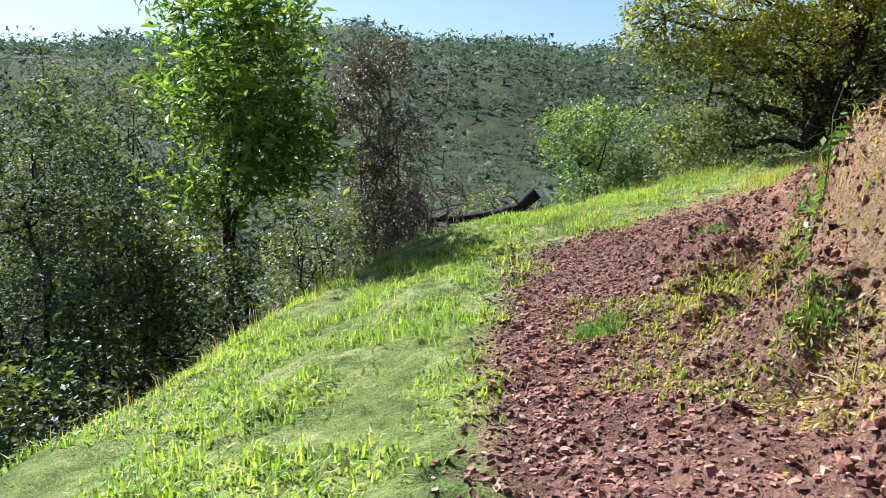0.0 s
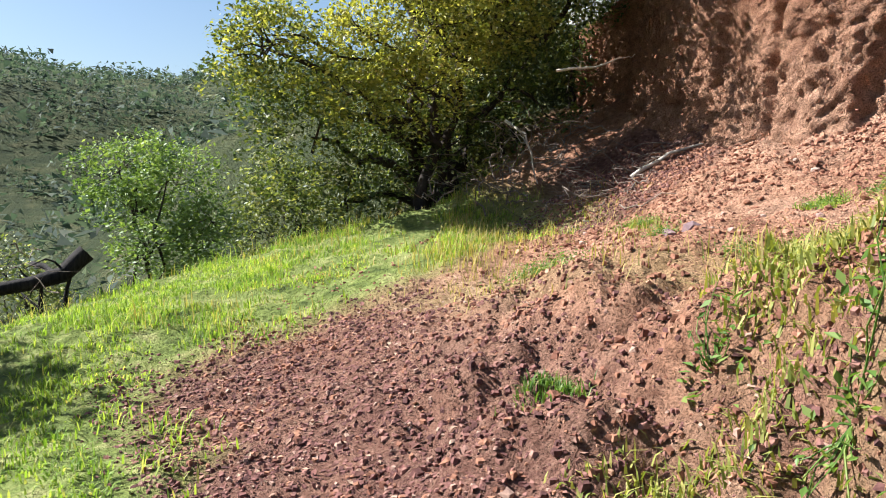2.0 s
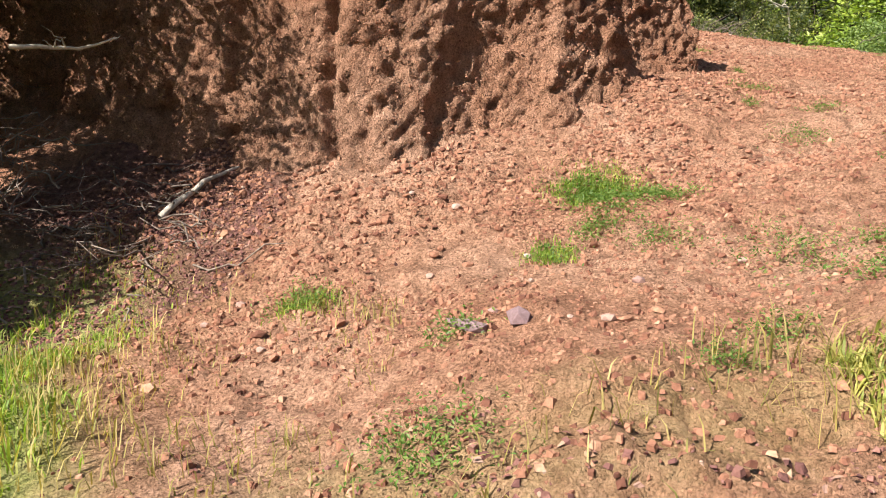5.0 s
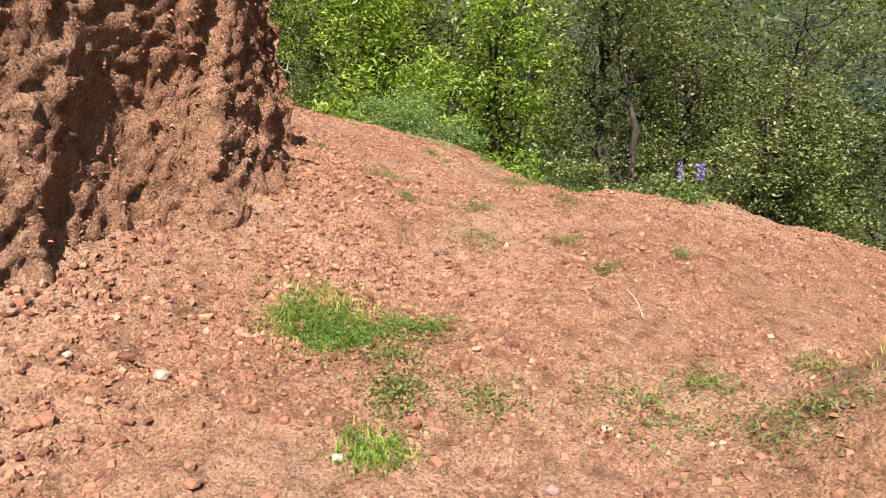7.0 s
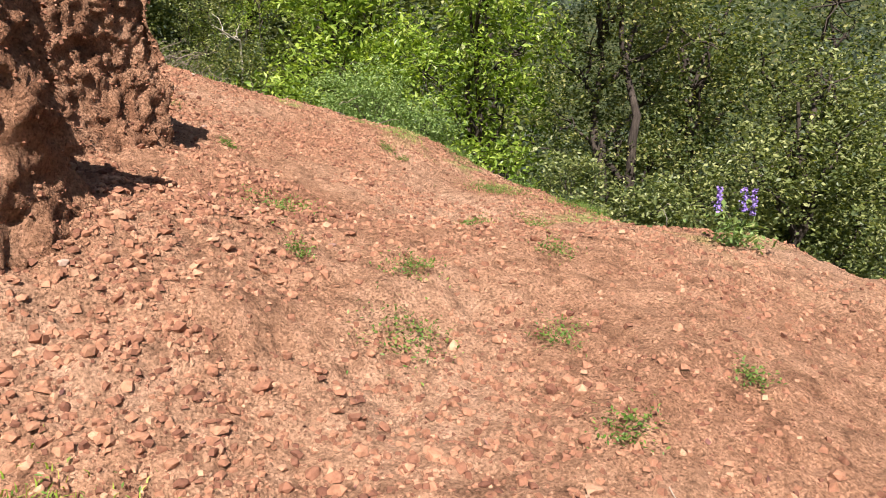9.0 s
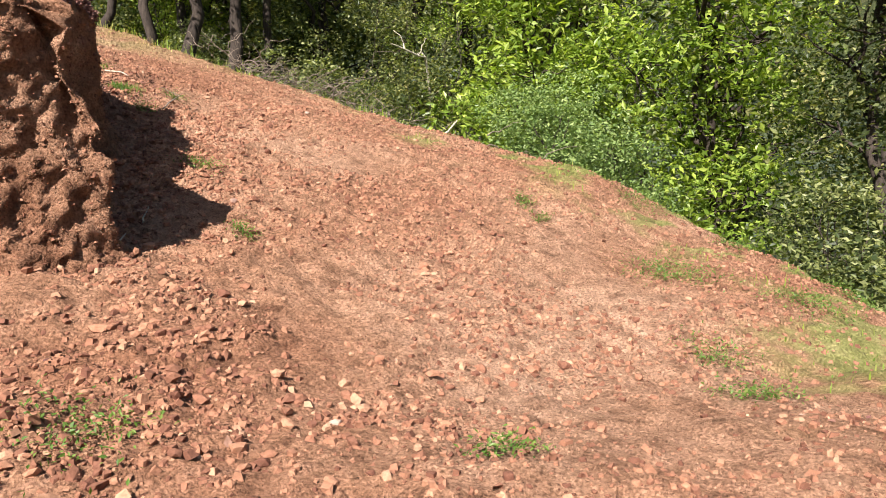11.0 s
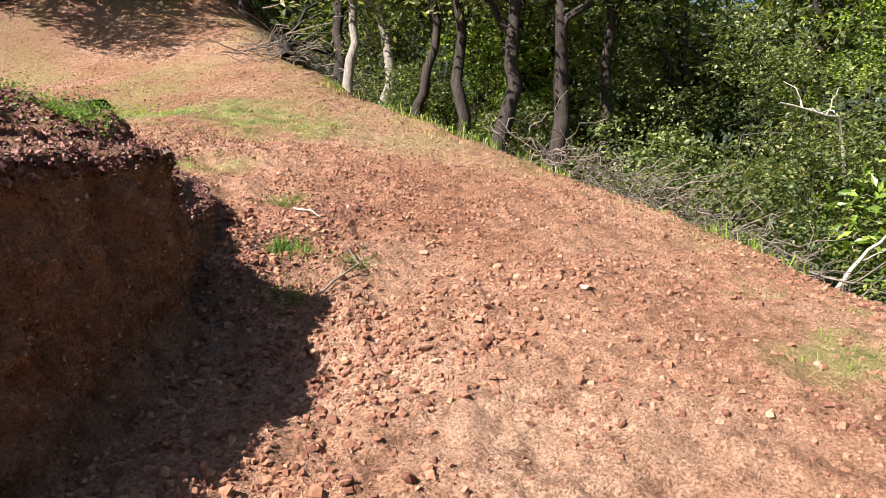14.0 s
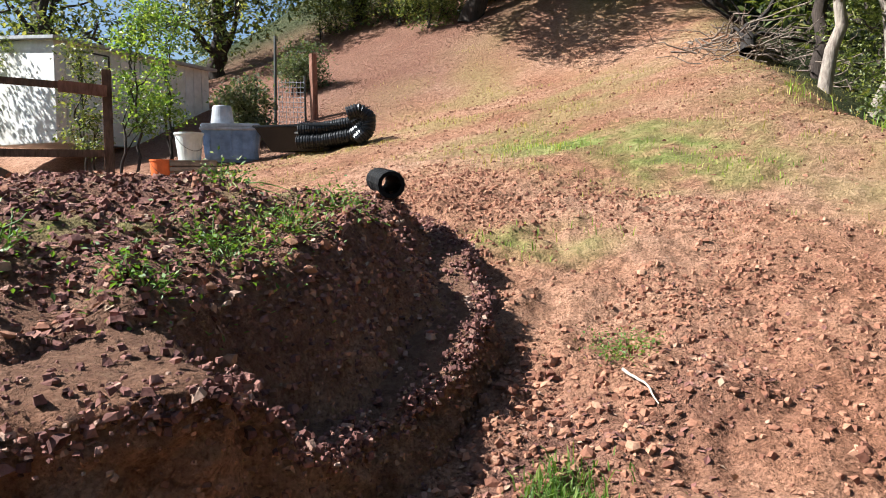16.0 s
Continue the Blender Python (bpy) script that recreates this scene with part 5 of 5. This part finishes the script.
def beam(a, b, w, d):
    """A squared timber from a to b."""
    a, b = Vector(a), Vector(b)
    m = (b - a).to_track_quat("Z", "Y").to_matrix().to_4x4()
    return box_bm((w, d, (b - a).length), (a + b) / 2, m, 0.008)


def rod(a, b, radius, sides=8):
    v, f = tube([a, tuple((np.array(a) + np.array(b)) / 2), b], [radius] * 3, sides)
    bm = bmesh.new()
    vs = [bm.verts.new(p) for p in v]
    for q in f:
        bm.faces.new([vs[i] for i in q])
    bm.faces.new([vs[i] for i in range(sides)][::-1])
    bm.faces.new([vs[i] for i in range(2 * sides, 3 * sides)])
    return bm


def lathe(profile, sides=28):
    """A turned shell from (radius, height) pairs."""
    bm = bmesh.new()
    rings = []
    for rad, z in profile:
        rings.append([bm.verts.new((rad * math.cos(2 * math.pi * k / sides), rad * math.sin(2 * math.pi * k / sides), z)) for k in range(sides)])
    for a, b in zip(rings[:-1], rings[1:]):
        for k in range(sides):
            bm.faces.new((a[k], a[(k + 1) % sides], b[(k + 1) % sides], b[k]))
    return bm


M_TIMBER = bark_material("weathered_timber", (0.07, 0.04, 0.028), (0.2, 0.12, 0.085))
M_REDPOST = bark_material("reddish_post", (0.16, 0.07, 0.045), (0.34, 0.17, 0.12))
M_WHITE = plain_material("white_sheet", (0.78, 0.77, 0.74), 0.55, grain=6, depth=0.14)
M_SHEDROOF = plain_material("shed_roof", (0.42, 0.42, 0.42), 0.6)
M_DARKLINE = plain_material("dark_seam", (0.06, 0.06, 0.065), 0.7)
M_TUB = plain_material("blue_grey_plastic", (0.22, 0.33, 0.5), 0.45, grain=9)
M_TUBLID = plain_material("grey_plastic", (0.46, 0.49, 0.54), 0.5, grain=9)
M_PAIL = plain_material("white_plastic", (0.72, 0.78, 0.74), 0.45, grain=8, depth=0.15)
M_ORANGE = plain_material("orange_plastic", (0.75, 0.17, 0.04), 0.45, grain=8, depth=0.2)
M_CRATE = plain_material("tan_crate", (0.3, 0.25, 0.19), 0.8)
M_BLACK = plain_material("black_plastic", (0.012, 0.012, 0.013), 0.38, 0.5, grain=10)
M_MATTBLACK = plain_material("matt_black_plastic", (0.006, 0.006, 0.006), 0.75, 0.15, grain=10)
M_STEEL = plain_material("fence_steel", (0.1, 0.1, 0.09), 0.55, metal=0.6)


def thing(name, x, y, label, category, up=0.0, turn=0.0, group=""):
    ob = new(name)
    ob.matrix_world = pose(x, y, one_z(x, y) + up, 0, 0, turn)
    return tagged(ob, label, category, group)


def wooden_gate():
    ob = thing("timber_fence_frame", 14.13, 12.95, "dark weathered timber frame with rails and a diagonal brace", "fence", turn=-18)
    part("post", beam((1.0, 0, -0.4), (1.0, 0, 1.92), 0.12, 0.12), M_TIMBER, ob)
    part("post", beam((-1.35, 0, -0.4), (-1.35, 0, 1.9), 0.12, 0.12), M_TIMBER, ob)
    part("top_rail", beam((-1.3, -0.085, 1.74), (0.95, -0.085, 1.66), 0.05, 0.09), M_TIMBER, ob)
    part("top_board", beam((0.42, -0.14, 1.66), (1.0, -0.14, 1.62), 0.04, 0.15), M_REDPOST, ob, "reddish short board")
    part("middle_rail", beam((-1.3, -0.085, 0.78), (0.95, -0.085, 0.8), 0.05, 0.1), M_TIMBER, ob)
    part("bottom_rail", beam((-1.3, -0.085, 0.08), (0.95, -0.085, 0.06), 0.05, 0.14), M_TIMBER, ob)
    part("brace", beam((-0.9, -0.14, 0.9), (0.55, -0.14, 0.1), 0.05, 0.1), M_TIMBER, ob)


def shed():
    ob = thing("garden_shed", 18.29, 21.72, "pale white panelled garden shed with a narrow door", "shed", turn=20)
    part("wall", box_bm((4.6, 2.4, 2.3), (0, 0, 1.0)), M_WHITE, ob)
    part("roof", box_bm((4.9, 2.8, 0.08), (0, 0, 2.2), Matrix.Rotation(radians(5), 4, "X")), M_SHEDROOF, ob, "grey sheet roof")
    for k in range(16):
        x = -2.2 + k * 0.29
        part("panel", box_bm((0.26, 0.03, 2.2), (x, -1.216, 1.05), None, 0.012), M_WHITE, ob)
    door = part("door", box_bm((0.7, 0.05, 1.85), (-1.35, -1.26, 0.95), None, 0.012), M_WHITE, ob)
    for a, b in (((-1.72, -1.3, 0.02), (-1.72, -1.3, 1.9)), ((-0.98, -1.3, 0.02), (-0.98, -1.3, 1.9)), ((-1.72, -1.3, 1.9), (-0.98, -1.3, 1.9))):
        part("door_frame", beam(a, b, 0.035, 0.035), M_DARKLINE, ob, "dark door frame")
    part("handle", rod((-1.05, -1.33, 0.95), (-1.05, -1.33, 1.08), 0.015), M_DARKLINE, door)


def buckets():
    def pail(name, x, y, r0, r1, h, mat, label, up=0.0):
        ob = thing(name, x, y, label, "bucket", up)
        part("body", lathe([(0.001, 0), (r0, 0), (r0 + (r1 - r0) * 0.92, h * 0.92), (r1 * 1.04, h * 0.93), (r1 * 1.04, h), (r1 * 0.97, h), (r0 * 0.95, 0.02), (0.001, 0.02)]), mat, ob)
        pts = [(r1 * math.cos(a), 0.02 - 0.0 * a, h * 0.9 - 0.18 * math.sin(a) * r1 / 0.16) for a in np.linspace(0, math.pi, 12)]
        v, f = tube([(p[0], p[1] - 1.02 * r1 * math.sin(a), p[2]) for p, a in zip(pts, np.linspace(0, math.pi, 12))], [0.004] * 12, 5)
        part("handle", from_arrays(v, f), M_STEEL, ob)
        return ob

    pail("white_bucket", 16.86, 14.04, 0.17, 0.23, 0.5, M_PAIL, "tall white plastic bucket standing on a tan crate", 0.26)
    pail("orange_bucket", 16.46, 14.18, 0.17, 0.2, 0.38, M_ORANGE, "orange plastic bucket beside the crate", 0.03)
    crate = thing("crate", 16.91, 13.99, "low tan wooden crate under the white bucket", "crate", turn=-30)
    for z in (0.05, 0.14, 0.23):
        for sx_, sy_, w, d in ((0, -0.22, 0.72, 0.02), (0, 0.22, 0.72, 0.02), (-0.35, 0, 0.02, 0.42), (0.35, 0, 0.02, 0.42)):
            part("slat", box_bm((w, d, 0.075), (sx_, sy_, z), None, 0.006), M_CRATE, crate)
    part("lid", box_bm((0.74, 0.47, 0.02), (0, 0, 0.275), None, 0.006), M_CRATE, crate)


def from_arrays(v, f):
    bm = bmesh.new()
    vs = [bm.verts.new(p) for p in v]
    for q in f:
        bm.faces.new([vs[i] for i in q])
    return bm


def tub():
    ob = thing("storage_tub", 17.91, 14.56, "blue-grey plastic storage tub with a pale grey lid", "tub", turn=-32)
    bm = box_bm((1.0, 0.7, 0.62), (0, 0, 0.31), None, 0.05)
    for v in bm.verts:
        k = 0.88 + 0.12 * v.co.z / 0.62
        v.co.x, v.co.y = v.co.x * k, v.co.y * k
    part("body", bm, M_TUB, ob)
    part("rim", box_bm((1.06, 0.76, 0.05), (0, 0, 0.58), None, 0.02), M_TUBLID, ob)
    part("lid", box_bm((1.02, 0.72, 0.07), (0, 0, 0.64), None, 0.03), M_TUBLID, ob)
    for k in range(5):
        part("rib", box_bm((0.03, 0.02, 0.42), (-0.36 + 0.18 * k, -0.345, 0.3), None, 0.006), M_TUB, ob)
    pail = thing("upturned_pail", 17.75, 14.60, "grey pail turned upside down on the tub's lid", "bucket", 0.68)
    part("body", lathe([(0.19, 0), (0.2, 0), (0.2, 0.03), (0.165, 0.3), (0.15, 0.32), (0.001, 0.32)]), M_TUBLID, pail)


def trough():
    ob = thing("black_trough", 18.58, 13.32, "black plastic trough lying tilted on the grass", "trough", 0.02, -55)
    bm = bmesh.new()
    outer = [(-0.75, -0.32, 0.42), (0.75, -0.32, 0.42), (0.75, 0.32, 0.42), (-0.75, 0.32, 0.42), (-0.5, -0.2, 0), (0.55, -0.2, 0), (0.55, 0.2, 0), (-0.5, 0.2, 0)]
    inner = [(x * 0.94, y * 0.9, z + 0.02 if z < 0.1 else z) for x, y, z in outer]
    o, i = [bm.verts.new(p) for p in outer], [bm.verts.new(p) for p in inner]
    for a, b, c, d in ((0, 1, 5, 4), (1, 2, 6, 5), (2, 3, 7, 6), (3, 0, 4, 7), (4, 5, 6, 7)):
        bm.faces.new((o[d], o[c], o[b], o[a]))
        bm.faces.new((i[a], i[b], i[c], i[d]))
    for a, b in ((0, 1), (1, 2), (2, 3), (3, 0)):
        bm.faces.new((o[a], o[b], i[b], i[a]))
    bmesh.ops.bevel(bm, geom=bm.edges[:], offset=0.012, segments=2, affect="EDGES")
    part("shell", bm, M_BLACK, ob)
    part("rim", box_bm((1.54, 0.05, 0.04), (0, -0.33, 0.42), None, 0.012), M_BLACK, ob)
    part("rim", box_bm((1.54, 0.05, 0.04), (0, 0.33, 0.42), None, 0.012), M_BLACK, ob)
    part("label_plate", box_bm((0.22, 0.004, 0.03), (0.1, -0.31, 0.3), Matrix.Rotation(radians(0), 4, "X"), 0.001), M_PAIL, ob, "small pale sticker")


def ribbed(line, radius, pitch=0.045, sides=14, wall=0.02):
    """Corrugated pipe along a line, hollow at its ends."""
    p = np.array(line, float)
    s = np.concatenate([[0], np.cumsum(np.linalg.norm(np.diff(p, axis=0), axis=1))])
    t = np.arange(0, s[-1], pitch / 4)
    q = np.stack([np.interp(t, s, p[:, k]) for k in range(3)], -1)
    ker = np.ones(9) / 9
    for k in range(3):
        q[4:-4, k] = np.convolve(q[:, k], ker, "valid")
    rad = radius * (1 + 0.06 * np.sign(np.sin(2 * math.pi * t / pitch)))
    v, f = tube(q, rad, sides)
    v2, f2 = tube(q, np.full(len(q), radius - wall), sides)
    n = len(v)
    m = len(q)
    ring = np.arange(sides)
    ends = [np.stack([a + ring, a + (ring + 1) % sides, n + a + (ring + 1) % sides, n + a + ring], -1) for a in (0, (m - 1) * sides)]
    return np.concatenate([v, v2]), np.concatenate([f, f2[:, ::-1] + n, *ends])


def pipes():
    ob = thing("pipe_bundle", 18.79, 12.47, "bundle of black corrugated drain pipe folded on the grass", "pipe", 0.0, -50)
    for k, (dy, z) in enumerate(((0.0, 0.12), (0.24, 0.12), (0.12, 0.34))):
        line = [(-0.75, dy, z), (-0.3, dy, z + 0.02), (0.2, dy, z + 0.1), (0.45, dy, z + 0.28)]
        v, f = ribbed(line, 0.115)
        part("pipe_length", from_arrays(v, f), M_BLACK, ob)
    v, f = ribbed([(0.3, -0.12, 0.12), (0.5, -0.12, 0.3), (0.52, -0.12, 0.5), (0.36, -0.16, 0.62), (0.15, -0.2, 0.55)], 0.115)
    part("pipe_bend", from_arrays(v, f), M_BLACK, ob)
    x, y = 14.0, 5.42
    d = np.array([0.55, 0.83, 0.06])
    z = one_z(x, y) + 0.062
    v, f = ribbed([np.array([x, y, z]) + d * t for t in (-0.12, 0.1, 0.35, 0.7)], 0.072)
    me = bpy.data.meshes.new("drain_pipe")
    bm = from_arrays(v - np.array([x, y, z]), f)
    bm.to_mesh(me)
    bm.free()
    me.materials.append(M_MATTBLACK)
    ob = new("drain_pipe", me)
    ob.location = (x, y, z)
    tagged(ob, "open end of a black drain pipe jutting from the bank", "pipe")


def fence():
    ob = thing("steel_post", 20.17, 16.84, "thin dark steel fence post", "post")
    part("stake", rod((0, 0, -0.4), (0.05, 0, 2.1), 0.035), M_STEEL, ob)
    ob = thing("wooden_post", 20.93, 16.41, "reddish weathered wooden fence post", "post")
    part("stake", beam((0, 0, -0.4), (-0.02, 0, 1.45), 0.13, 0.13), M_REDPOST, ob)
    ob = thing("wire_panel", 20.52, 16.70, "square-mesh wire fence panel between the posts", "fence", turn=-32)
    for k in range(8):
        part("wire", rod((-0.28 + 0.08 * k, 0, 0.0), (-0.28 + 0.08 * k, 0, 1.0), 0.006, 5), M_TUBLID, ob)
    for k in range(9):
        part("wire", rod((-0.3, 0.008, 0.08 + 0.11 * k), (0.3, 0.008, 0.08 + 0.11 * k), 0.006, 5), M_TUBLID, ob)
    part("stake", rod((0.3, 0, -0.3), (0.3, 0, 1.1), 0.025), M_STEEL, ob)


wooden_gate()
shed()
buckets()
tub()
trough()
pipes()
fence()
